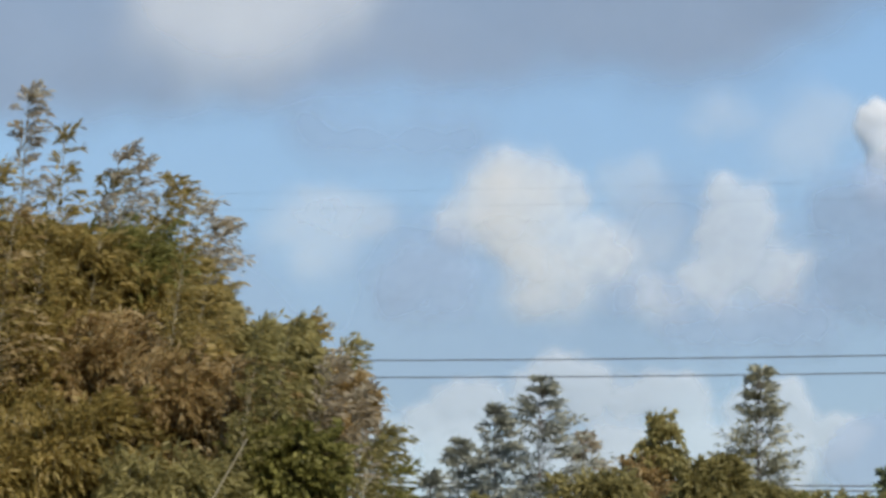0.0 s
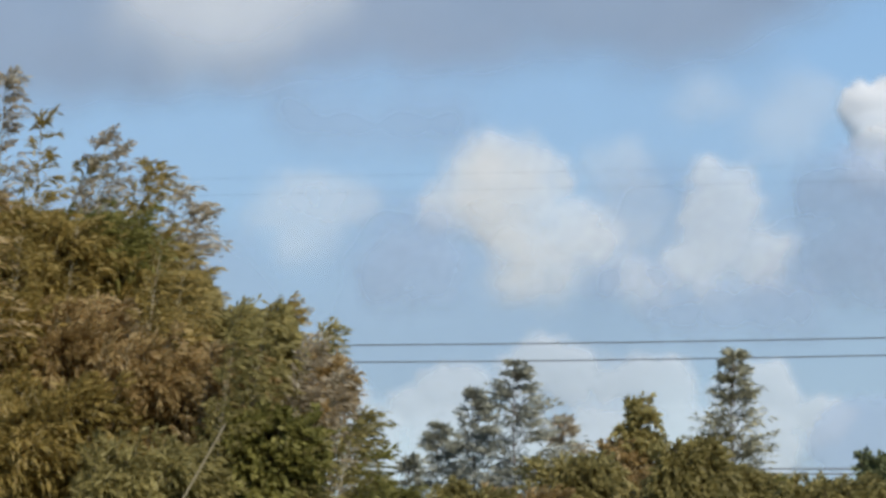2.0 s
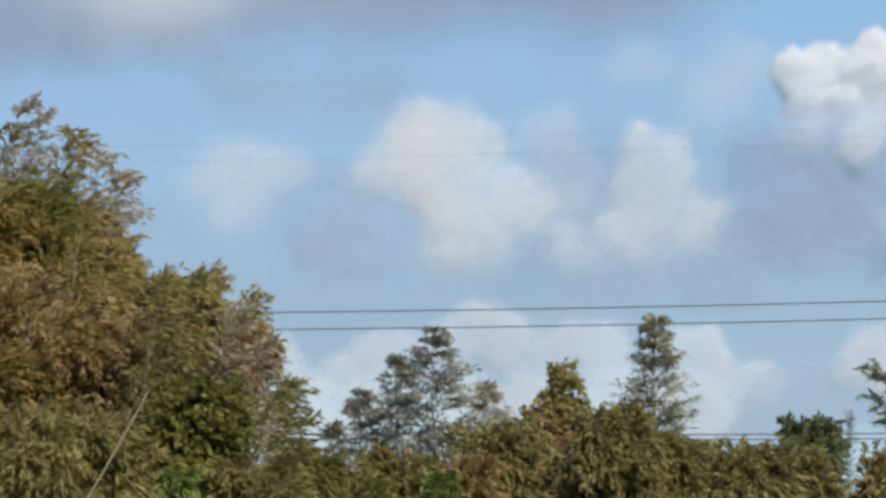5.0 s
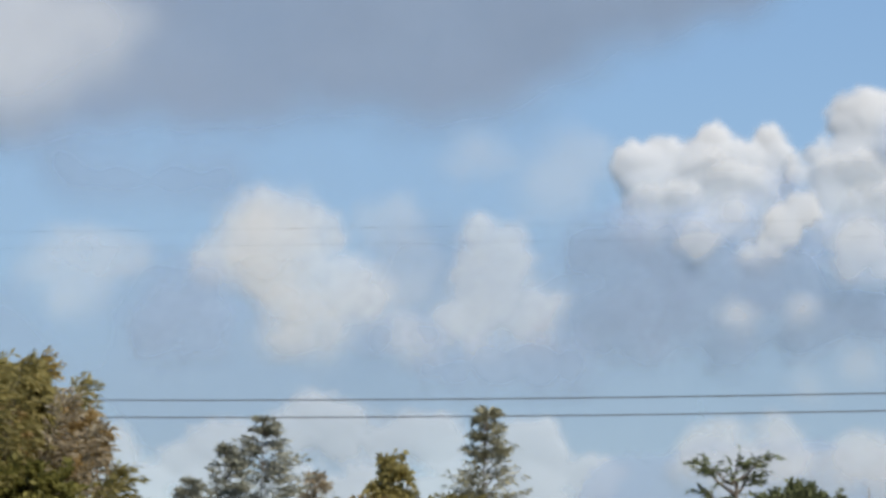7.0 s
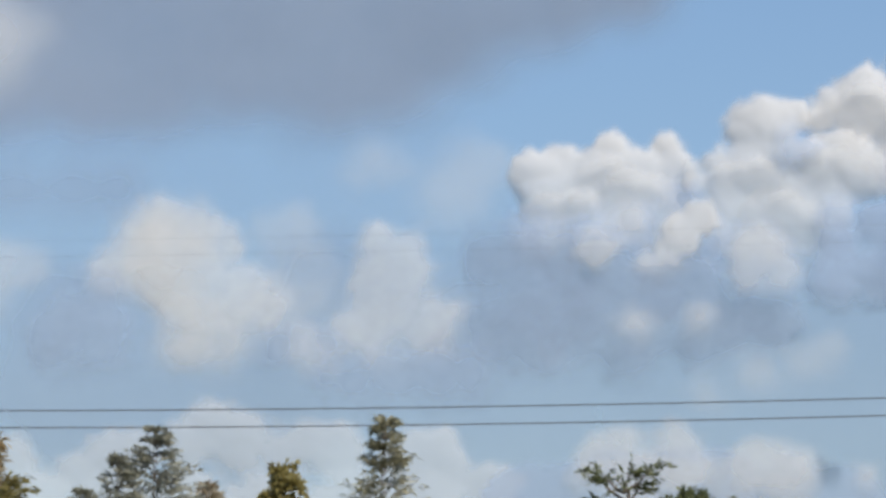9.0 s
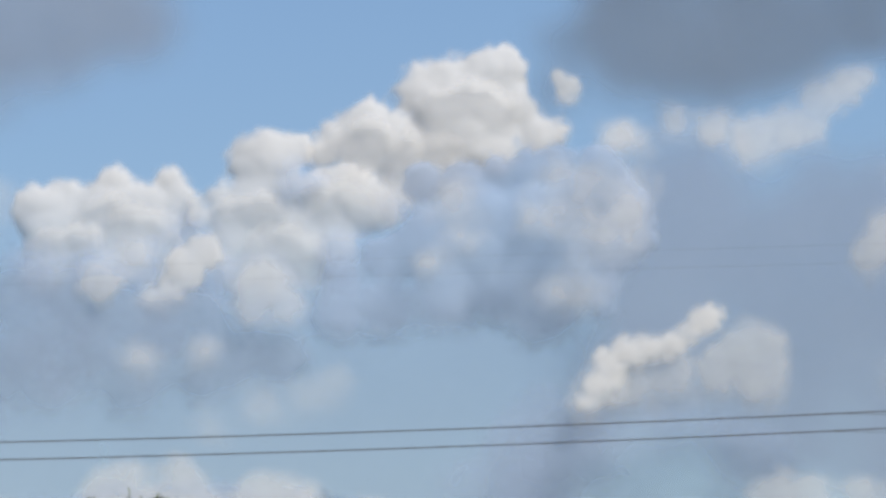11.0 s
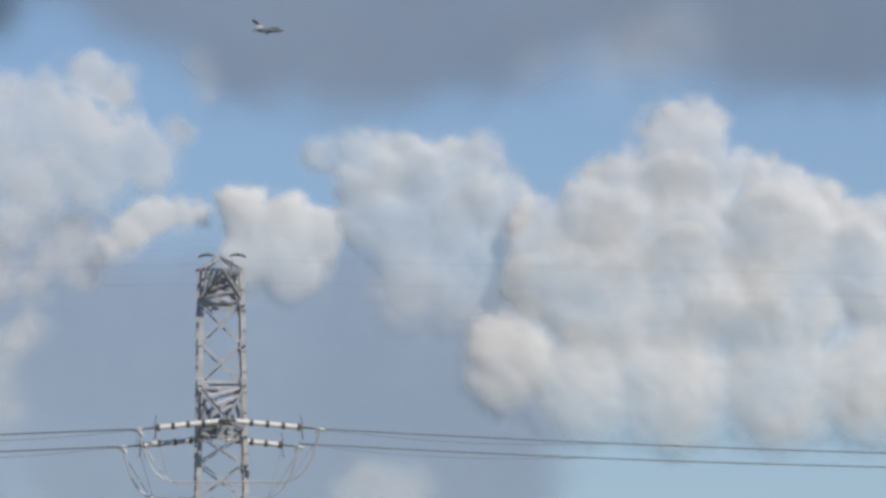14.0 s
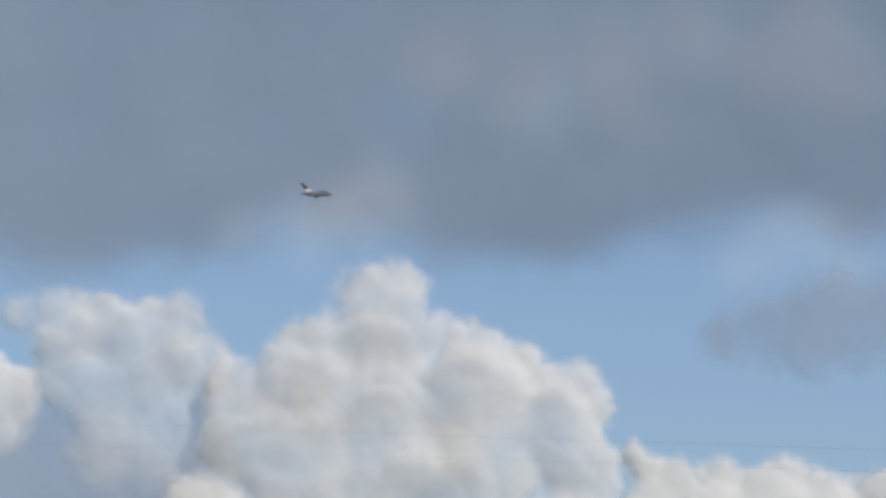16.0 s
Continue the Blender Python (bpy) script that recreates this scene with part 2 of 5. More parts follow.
def cloud(name, label, dist, edge, opacity, relief, slope, crisp, puffs, fade=0.0):
    """A cloud from rounded puffs (degrees right, degrees up, radius in degrees) at a distance.
    edge: degrees over which its rim thins out; slope: how far its upper part leans towards
    the viewer; crisp: how strongly small heads bulge out of it; fade: how far its foot thins out."""
    seed = 11 + 7 * len(CLOUDS)
    step = 0.011 if edge < 0.2 else 0.02
    pad = 0.2 + edge
    lo_a, hi_a = min(p[0] - p[2] for p in puffs) - pad, max(p[0] + p[2] for p in puffs) + pad
    lo_e, hi_e = min(p[1] - p[2] for p in puffs) - pad, max(p[1] + p[2] for p in puffs) + pad
    a, e = np.meshgrid(np.arange(lo_a, hi_a, step), np.arange(lo_e, hi_e, step))
    bend = 0.05 + 0.28 * edge
    wa = a + bend * fbm(a * 1.6, e * 1.6, seed, 5)
    we = e + 0.8 * bend * fbm(a * 1.6, e * 1.6, seed + 50, 5)
    join = 0.03 + 0.2 * edge
    total, bulk = 0 * a, 0 * a
    for pa, pe, r in puffs:
        d = np.hypot(wa - pa, we - pe)
        total = total + np.exp((r - d) / join)
        bulk = bulk + np.clip(1.35 - (d / r) ** 2, 0, 2) ** 3 * r ** 6
    inside = join * np.log(total + 1e-9)
    # heads upon heads: rounded bulges with creases between them, at three sizes
    heads = [(np.abs(fbm(wa * f, we * f, seed + 20 + k, 1)) * 2.2 - 0.35) * amp for k, (f, amp) in enumerate(((2.6, 0.10), (6.0, 0.05), (13.0, 0.022)))]
    strand = fbm(wa * 3.2, we * 3.2, seed + 90, 5)
    rim = inside + crisp * (heads[0] * 0.5 + heads[1] * 0.9 + heads[2]) + (0.02 + 0.33 * edge) * strand
    low = np.clip(((lo_e + hi_e) / 2 - e) / ((hi_e - lo_e) / 2), 0, 1)
    width = edge * (0.7 + 0.9 * np.clip(fbm(a * 1.3, e * 1.3, seed + 95, 2) + 0.35, 0, 1)) + 0.32 * low * (crisp > 0.45)
    x = np.clip(rim / width + (0.42 if edge < 0.16 else 0.22), 0, 1)
    hollow = np.clip(0.42 + 0.75 * fbm(wa * 1.5, we * 1.9, seed + 200, 4), 0, 1)
    density = smear(x * x * (3 - 2 * x), (0.008 + 0.07 * (edge > 0.3)) / step + 0.3) * opacity * (1 - (0.1 + 0.42 * (edge > 0.12) * (crisp > 0.45)) * hollow)
    density = density * np.clip(1 - fade * 1.25 * np.clip((hi_e - pad - e) / (hi_e - lo_e - 2 * pad) - 0.1, 0, 1) ** 0.8, 0, 1)
    # the body swells towards the viewer puff by puff, with the larger heads standing out of it softly
    high = smear(bulk ** (1 / 6), (0.022 + 0.1 * edge) / step)
    high = high + crisp * smear(0.5 * heads[0] + 0.26 * heads[1] + 0.1 * heads[2], (0.014 + 0.06 * edge) / step)
    high = high + 0.02 * crisp * smear(strand, 0.02 / step)
    mid_e = (lo_e + hi_e) / 2
    nearer = dist * SPAN * (relief * high + slope * (e - mid_e))
    ca, ce = (lo_a + hi_a) / 2, mid_e
    centre = at(ca, ce, dist)
    ra, re, far = a * SPAN, e * SPAN, dist - nearer
    verts = np.stack([np.sin(ra) * far, np.cos(ra) * far, EYE[2] + np.tan(re) * far], -1).reshape(-1, 3) - np.array(centre)
    ny, nx = a.shape
    idx = np.arange(ny * nx).reshape(ny, nx)
    quads = np.stack([idx[:-1, :-1], idx[:-1, 1:], idx[1:, 1:], idx[1:, :-1]], -1).reshape(-1, 4)
    quads = quads[density.ravel()[quads].max(1) > 0.004]
    used = np.unique(quads)
    remap = np.zeros(len(verts), int)
    remap[used] = np.arange(len(used))
    # clouds meant to look shaded take the darker, bluer colour
    ob = mesh_object(name, verts[used], remap[quads], SHADED_VAPOUR if name in ("dark_cloud", "cloud_deck", "layer_cloud", "shaded_cloud") else VAPOUR, True)
    ob.data.attributes.new("thickness", "FLOAT", "POINT").data.foreach_set("value", density.ravel()[used].astype(np.float32))
    ob.location = centre
    tagged(ob, label, "cloud", "clouds in the sky")
    CLOUDS.append((ob, ca, dist, centre.copy()))


cloud("cloud_deck", "broad grey layer cloud with a shaded ragged underside", 4000, 0.34, 0.95, 0.04, 0.45, 0.25,
      [(-15.55,6.48,0.72), (-14.88,6.54,0.67), (-14.21,6.51,0.65), (-13.54,6.61,0.65), (-12.87,6.67,0.65), (-12.20,6.73,0.65), (-11.53,6.78,0.63), (-10.86,6.84,0.63), (-10.18,6.89,0.63), (-9.55,6.81,0.60), (-9.01,6.88,0.56), (-8.56,7.08,0.49), (-8.12,7.22,0.42), (-7.58,7.34,0.40), (-7.04,7.41,0.38), (-15.35,7.60,0.89), (-14.23,7.62,0.89), (-13.11,7.65,0.89), (-11.99,7.67,0.89), (-10.87,7.68,0.89), (-9.74,7.70,0.89), (-8.61,7.71,0.89), (-7.67,7.85,0.67)])
cloud("shaded_cloud", "thin grey shred hanging below a layer cloud", 4010, 0.32, 0.5, 0.04, 0.4, 0.3,
      [(-11.97,5.86,0.31), (-11.52,5.82,0.31), (-11.16,5.87,0.27), (-12.37,5.94,0.31)])
# sun patch put in as a white shell before the blue-grey deck
cloud("sunlit_cloud", "bright patch of cloud in a grey layer", 3900, 0.6, 0.5, 0.1, -0.2, 0.25,
      [(-13.13,6.89,0.63), (-12.72,6.98,0.58), (-13.44,6.88,0.49), (-12.32,7.03,0.49), (-13.08,6.66,0.36)])
cloud("small_cumulus", "small white fair-weather cumulus with soft ragged edges", 4300, 0.2, 0.74, 0.2, 0, 0.8,
      [(-11.06,5.45,0.25), (-10.79,5.52,0.25), (-10.53,5.61,0.17), (-10.93,5.23,0.36), (-10.70,5.14,0.36), (-10.52,5.32,0.27), (-10.26,5.44,0.16), (-10.29,4.92,0.36), (-10.52,4.74,0.30), (-10.65,4.61,0.25), (-10.29,4.56,0.21), (-10.07,5.01,0.21), (-11.26,5.18,0.22), (-9.98,4.79,0.21)])
cloud("sunlit_cloud", "bright heart of a small cumulus", 4296, 0.22, 0.6, 0.15, -0.1, 0.6,
      [(-10.88,5.45,0.22), (-10.84,5.18,0.31), (-10.61,5.45,0.18), (-10.65,4.92,0.27), (-10.56,4.65,0.22), (-10.29,4.61,0.16)])
# the flank's shade is a separate shell in the darker, bluer colour
cloud("shaded_cloud", "blue-grey shaded flank of a small cumulus", 4285, 0.24, 0.7, 0.12, 0.3, 0.6,
      [(-11.50,4.73,0.34), (-11.68,4.59,0.27), (-11.23,4.62,0.29), (-11.37,5.00,0.27), (-9.89,4.57,0.22), (-9.53,4.57,0.22)])
cloud("small_cumulus", "small thin cumulus with a pale top", 4320, 0.18, 0.62, 0.2, 0, 0.8,
      [(-9.16,5.46,0.15), (-8.86,5.42,0.17), (-9.04,5.29,0.26), (-8.86,5.16,0.23), (-9.17,5.07,0.21), (-8.99,4.94,0.30), (-8.72,4.74,0.27), (-9.08,4.62,0.26), (-9.31,4.75,0.21), (-9.66,4.59,0.25), (-8.54,4.85,0.18)])
cloud("cloud_wisp", "faint veil beside a thin cumulus", 4350, 0.25, 0.35, 0.1, 0, 0.5,
      [(-9.72,5.46,0.27), (-9.90,5.51,0.22), (-9.89,5.02,0.27), (-9.62,5.02,0.27)])
# shade below the thin cumulus, put in as a blue-grey shell
cloud("shaded_cloud", "blue-grey shaded foot of a thin cumulus", 4290, 0.25, 0.55, 0.1, 0.3, 0.5,
      [(-8.99,4.33,0.27), (-9.26,4.31,0.22), (-8.63,4.38,0.27), (-9.53,4.35,0.20), (-8.36,4.41,0.27)])
cloud("cloud_wisp", "faint thin shred of cloud", 4350, 0.25, 0.42, 0.1, 0, 0.5,
      [(-12.27,5.21,0.29), (-11.98,5.24,0.25), (-12.54,5.16,0.27), (-12.31,4.90,0.27)])
cloud("cloud_wisp", "faint thin shred of cloud", 4350, 0.3, 0.3, 0.1, 0, 0.5,
      [(-8.55,5.79,0.36), (-8.37,6.06,0.31), (-9.18,6.05,0.27)])
cloud("horizon_cloud_bank", "pale cumulus bank low over the trees", 4100, 0.11, 0.42, 0.2, 0, 0.9,
      [(-10.37,3.94,0.22), (-10.46,4.02,0.14), (-10.19,3.85,0.22), (-10.64,3.82,0.20), (-9.88,3.79,0.18), (-9.65,3.85,0.20), (-9.43,3.77,0.22), (-8.71,3.73,0.27), (-8.58,3.63,0.22), (-8.89,3.69,0.22), (-8.22,3.49,0.20), (-8.08,3.55,0.11), (-12.02,3.65,0.25), (-12.20,3.68,0.18), (-11.26,3.70,0.21), (-11.49,3.60,0.18), (-11.04,3.77,0.21), (-11.80,3.47,0.20), (-13.04,3.19,0.38), (-12.37,3.20,0.38), (-11.84,3.21,0.38), (-11.21,3.21,0.38), (-10.59,3.22,0.38), (-9.96,3.23,0.38), (-9.33,3.23,0.38), (-8.71,3.24,0.38), (-13.05,3.59,0.27)])
cloud("shaded_cloud", "blue-grey cloud in shade with a paler crown", 4070, 0.1, 0.55, 0.1, 0.25, 0.8,
      [(-7.90,3.47,0.22), (-8.08,3.29,0.27), (-7.64,3.43,0.27), (-7.23,3.48,0.36), (-6.74,3.48,0.36), (-6.30,3.44,0.36), (-5.85,3.40,0.36), (-5.40,3.36,0.36)])
cloud("horizon_cloud_bank", "pale cloud heads above a shaded bank", 4065, 0.16, 0.36, 0.15, 0, 0.9,
      [(-7.33,3.81,0.20), (-7.10,3.77,0.22), (-6.74,3.87,0.19), (-6.79,3.61,0.27), (-6.03,3.69,0.23), (-5.76,3.70,0.19), (-6.30,3.55,0.27), (-7.46,3.56,0.18), (-7.19,3.52,0.27), (-5.85,3.44,0.27)])
cloud("cumulus", "bright cauliflower heads of a great cumulus", 4400, 0.07, 0.95, 0.42, 0, 1,
      [(-7.94,6.01,0.17), (-7.65,6.07,0.14), (-7.76,5.87,0.25), (-7.27,6.10,0.19), (-7.40,5.95,0.21), (-7.04,6.00,0.20), (-6.82,6.18,0.13), (-6.77,6.00,0.17), (-7.04,5.76,0.25), (-7.36,5.71,0.25), (-7.81,5.69,0.20), (-6.77,5.78,0.18), (-7.40,5.51,0.27), (-7.04,5.56,0.25), (-7.81,5.47,0.22)], 0.45)
cloud("cumulus", "rounded sunlit middle of a great cumulus", 4390, 0.08, 0.95, 0.42, 0, 1,
      [(-6.03,6.38,0.23), (-5.84,6.44,0.15), (-6.19,6.33,0.15), (-6.39,6.04,0.15), (-6.10,6.00,0.26), (-5.74,6.00,0.26), (-5.43,6.16,0.20), (-5.25,5.99,0.21), (-5.12,5.91,0.14), (-5.88,5.75,0.27), (-5.54,5.71,0.23), (-6.30,5.80,0.25), (-6.59,5.92,0.13), (-6.10,5.51,0.27), (-5.74,5.51,0.25), (-6.32,5.51,0.22)], 0.35)
cloud("cumulus", "small bright head set in a shaded heap", 4352, 0.1, 0.8, 0.3, 0, 1,
      [(-6.54,5.64,0.15), (-6.68,5.49,0.16), (-6.81,5.33,0.13), (-6.95,5.25,0.13)])
cloud("cumulus", "tall bright shoulder of a great cumulus", 4405, 0.08, 0.97, 0.42, 0, 1,
      [(-5.29,6.64,0.20), (-5.49,6.56,0.16), (-5.07,6.49,0.26), (-4.82,6.89,0.21), (-4.57,6.98,0.20), (-4.30,7.03,0.22), (-4.13,7.06,0.18), (-4.13,6.76,0.21), (-4.53,6.63,0.38), (-4.89,6.36,0.28), (-4.30,6.47,0.25), (-3.94,6.51,0.16), (-3.75,6.55,0.10), (-4.84,7.07,0.05), (-5.29,6.36,0.22), (-4.62,6.27,0.27), (-5.02,6.14,0.22), (-5.60,6.41,0.16)])
# the heap's shaded middle and lower body: blue-grey shells before the white heads
cloud("shaded_cloud", "soft grey middle of a cumulus heap", 4372, 0.2, 0.5, 0.15, 0.02, 0.9,
      [(-7.90,5.51,0.25), (-7.40,5.47,0.29), (-7.04,5.51,0.25), (-6.50,5.38,0.27), (-6.10,5.33,0.29), (-5.88,5.20,0.23), (-6.15,5.13,0.20), (-6.68,5.78,0.22), (-5.43,5.56,0.27), (-4.98,6.00,0.25), (-5.79,6.23,0.22)])
cloud("shaded_cloud", "shaded blue-grey lower body of a cumulus", 4355, 0.26, 0.8, 0.1, 0.4, 0.8,
      [(-8.21,5.33,0.29), (-7.94,5.29,0.29), (-7.58,5.24,0.34), (-7.22,5.20,0.29), (-6.95,4.95,0.34), (-7.40,4.87,0.38), (-7.94,4.84,0.38), (-8.23,4.71,0.29), (-7.76,4.55,0.29), (-7.13,4.60,0.31), (-6.50,4.75,0.34), (-6.06,4.80,0.34), (-6.59,5.11,0.29), (-8.57,4.62,0.22)])
# lit swellings added in white over the blue-grey body
cloud("sunlit_cloud", "pale lit swelling low on a cumulus heap", 4340, 0.16, 0.55, 0.2, -0.05, 0.9,
      [(-6.10,5.38,0.25), (-5.88,5.20,0.20), (-6.15,5.16,0.16), (-7.40,5.38,0.20), (-7.13,5.60,0.18), (-6.59,4.84,0.18), (-7.04,4.80,0.18)])
cloud("cloud_wisp", "faint pinkish shred under a cumulus base", 4200, 0.2, 0.35, 0.1, 0, 0.6,
      [(-6.10,4.40,0.22), (-5.70,4.49,0.20), (-5.52,4.57,0.16), (-6.50,4.26,0.18)])
# half shade painted by giving this front the blue-grey colour
cloud("shaded_cloud", "rounded grey-blue cumulus front in half shade", 4250, 0.09, 0.76, 0.2, 0.24, 1,
      [(-4.81,6.15,0.17), (-4.48,6.11,0.23), (-4.20,6.23,0.17), (-4.02,6.29,0.18), (-3.75,6.31,0.17), (-3.44,6.20,0.23), (-3.22,5.99,0.21), (-3.13,5.74,0.19), (-3.32,5.59,0.22), (-3.58,5.88,0.31), (-3.94,5.85,0.31), (-4.39,5.76,0.36), (-4.75,5.68,0.31), (-5.07,5.55,0.22), (-3.77,5.49,0.34), (-3.41,5.30,0.22), (-4.22,5.40,0.36), (-4.67,5.27,0.31), (-3.86,5.17,0.29), (-5.12,5.19,0.27), (-5.48,5.15,0.25), (-5.43,5.42,0.18)])
# highlights of the blue-grey front, laid over it as a whiter shell
cloud("sunlit_cloud", "sunlit shoulder of a rounded cumulus", 4200, 0.22, 0.6, 0.14, -0.1, 0.9,
      [(-3.76,6.20,0.18), (-3.49,6.15,0.22), (-3.24,5.97,0.20), (-3.18,5.74,0.18), (-3.40,5.79,0.22), (-3.76,5.89,0.20), (-3.94,5.93,0.16), (-4.57,6.03,0.20), (-4.48,5.76,0.18), (-4.75,5.54,0.16), (-3.81,5.31,0.20), (-3.55,5.26,0.18), (-3.30,6.51,0.18), (-3.12,6.46,0.14)])
cloud("cloud_wisp", "small curled white shred beside a cumulus head", 3835, 0.07, 0.8, 0.15, 0, 1,
      [(-3.64,6.95,0.08), (-3.67,6.83,0.05), (-3.72,7.04,0.04)])
cloud("dark_cloud", "heavy dark blue-grey cloud with a flat shaded base", 3850, 0.32, 0.9, 0.04, 0.62, 0.3,
      [(-3.15,7.31,0.54), (-2.57,7.21,0.54), (-1.94,7.31,0.54), (-1.35,7.48,0.49), (-3.05,7.93,0.58), (-2.15,7.96,0.58), (-1.25,7.99,0.58), (-3.74,6.92,0.22), (-0.67,7.75,0.36), (-3.78,7.27,0.16)])
cloud("layer_cloud", "low blue shaded cloud with a slanting edge", 4170, 0.16, 0.42, 0.08, 0.2, 0.6,
      [(-3.88,4.39,0.20), (-4.13,4.10,0.27), (-4.49,3.79,0.27), (-3.60,4.03,0.42), (-3.15,4.08,0.42), (-3.95,3.68,0.40), (-3.20,3.63,0.42), (-2.66,3.98,0.45), (-2.21,3.80,0.49)])
cloud("sunlit_cloud", "bright sunlit crest of a small cloud", 4146, 0.1, 0.9, 0.2, -0.1, 1,
      [(-2.56,5.06,0.12), (-2.65,4.98,0.11), (-2.83,4.90,0.09), (-3.01,4.87,0.10), (-3.19,4.80,0.12), (-3.35,4.72,0.12), (-3.44,4.56,0.13), (-3.51,4.41,0.10)])
cloud("cloud_fragment", "small grey-white cloud body with a torn edge", 4155, 0.15, 0.55, 0.2, 0.1, 0.9,
      [(-2.25,4.81,0.23), (-2.19,4.61,0.20), (-2.50,4.68,0.20), (-2.88,4.64,0.23), (-3.20,4.56,0.21), (-2.16,4.92,0.14), (-2.08,4.65,0.13)])
cloud("horizon_cloud_bank", "pale pinkish cloud tops low in the sky", 3800, 0.16, 0.58, 0.15, 0, 0.9,
      [(-2.05,3.67,0.22), (-1.74,3.64,0.22), (-1.38,3.63,0.20), (-0.97,3.72,0.20), (-0.71,3.60,0.22), (-1.92,3.40,0.31), (-1.20,3.39,0.31), (-0.58,3.37,0.31)])
cloud("horizon_cloud_bank", "pale cloud heads low in the sky", 3810, 0.16, 0.5, 0.15, 0, 0.9,
      [(-7.40,3.75,0.21), (-7.22,3.85,0.18), (-6.77,3.90,0.17), (-6.68,3.70,0.27), (-6.10,3.66,0.27), (-5.88,3.61,0.22), (-5.25,3.57,0.16), (-7.04,3.55,0.27)])
cloud("cloud_fragment", "lit ragged cloud edge below a dark cloud", 4290, 0.16, 0.7, 0.2, -0.1, 1,
      [(-1.46,6.90,0.18), (-1.64,6.76,0.21), (-1.31,6.97,0.12), (-1.86,6.57,0.26), (-2.18,6.48,0.27), (-2.47,6.57,0.20), (-2.81,6.60,0.18), (-3.16,6.10,0.22), (-3.25,6.51,0.18)])
cloud("cloud_fragment", "torn sunlit cloud with soft grey hollows", 4300, 0.17, 0.82, 0.22, 0, 1,
      [(-0.83,6.91,0.28), (-0.56,6.97,0.28), (-0.24,6.97,0.27), (0.12,7.21,0.19), (0.39,7.10,0.21), (-0.47,6.59,0.42), (-0.74,6.41,0.25), (-0.92,6.24,0.23), (-0.02,6.68,0.42), (0.43,6.56,0.31), (0.61,6.47,0.23), (0.86,6.72,0.15), (0.16,6.36,0.31), (-0.29,6.28,0.29), (-0.83,6.08,0.18), (-0.47,6.01,0.27)], 0.15)
cloud("cloud_fragment", "thin grey-white trail under a torn cloud", 4310, 0.2, 0.6, 0.2, 0, 1,
      [(-0.02,5.92,0.20), (0.07,5.65,0.22), (-0.20,5.76,0.18), (-0.29,5.56,0.13), (-1.10,5.70,0.28), (-1.24,5.52,0.20), (-0.65,5.70,0.31), (-0.83,5.10,0.26), (-0.66,4.80,0.26), (-0.93,4.65,0.26), (-0.43,5.07,0.19), (-0.30,5.21,0.16), (-0.57,4.54,0.22)])
cloud("cloud_fragment", "bright drawn-out shred between two clouds", 4295, 0.1, 0.75, 0.2, -0.05, 1,
      [(0.43,5.94,0.15), (0.56,6.03,0.14), (0.72,6.09,0.12), (0.90,6.11,0.12), (1.04,6.11,0.09), (0.31,5.83,0.12)])
cloud("cloud_wisp", "thin curled shred of cloud", 4280, 0.14, 0.5, 0.15, 0, 1,
      [(1.07,7.23,0.11), (1.05,7.05,0.09), (1.09,7.36,0.06)])
cloud("cloud_wisp", "faint round puff low in the sky", 3900, 0.2, 0.45, 0.15, 0, 0.8,
      [(2.38,3.85,0.27), (2.65,3.89,0.25), (2.52,3.67,0.27), (2.20,3.76,0.18)])
cloud("cumulus", "small bright cumulus beside larger towers", 4280, 0.11, 0.9, 0.36, 0, 1,
      [(1.73,6.02,0.23), (1.95,5.96,0.19), (1.64,5.79,0.27), (1.42,6.05,0.21), (1.27,6.17,0.13), (2.00,5.80,0.14), (1.78,5.57,0.22), (1.37,5.70,0.22)], 0.45)
cloud("cumulus", "grey-white billowing cumulus with soft lobes", 4396, 0.13, 0.85, 0.3, 0.05, 1,
      [(1.96,6.55,0.15), (2.22,6.59,0.15), (2.49,6.61,0.13), (2.67,6.64,0.15), (3.03,6.59,0.14), (3.30,6.55,0.16), (2.36,6.38,0.27), (2.80,6.38,0.27), (3.16,6.25,0.26), (2.90,6.02,0.31), (2.45,6.02,0.31), (2.67,5.71,0.27), (3.03,5.78,0.22), (3.43,6.29,0.10), (3.43,6.07,0.22), (3.35,5.71,0.27), (3.03,5.44,0.31), (2.63,5.40,0.27), (3.44,5.35,0.31)], 0.45)
cloud("cumulus", "towering sunlit cauliflower cumulus in the wind", 4380, 0.13, 0.93, 0.34, 0, 1,
      [(4.78,6.78,0.19), (5.00,6.78,0.21), (4.67,6.67,0.13), (4.87,6.43,0.38), (4.47,6.29,0.30), (4.24,6.33,0.17), (4.06,6.15,0.21), (3.79,5.97,0.22), (3.59,6.07,0.16), (4.33,5.89,0.45), (3.79,5.58,0.40), (4.87,5.89,0.45), (5.33,6.43,0.13), (5.47,6.28,0.17), (5.68,6.24,0.21), (5.92,6.19,0.17), (6.13,6.01,0.19), (6.35,5.97,0.19), (6.45,6.01,0.13), (6.54,5.79,0.17), (5.59,5.85,0.47), (6.17,5.64,0.38), (6.40,5.40,0.34), (5.59,5.31,0.49), (4.87,5.40,0.49), (4.24,5.31,0.49), (3.48,4.91,0.40), (6.51,5.13,0.28), (4.07,4.68,0.45), (4.78,4.68,0.49), (5.59,4.68,0.49), (6.31,4.68,0.45)], 0.06)
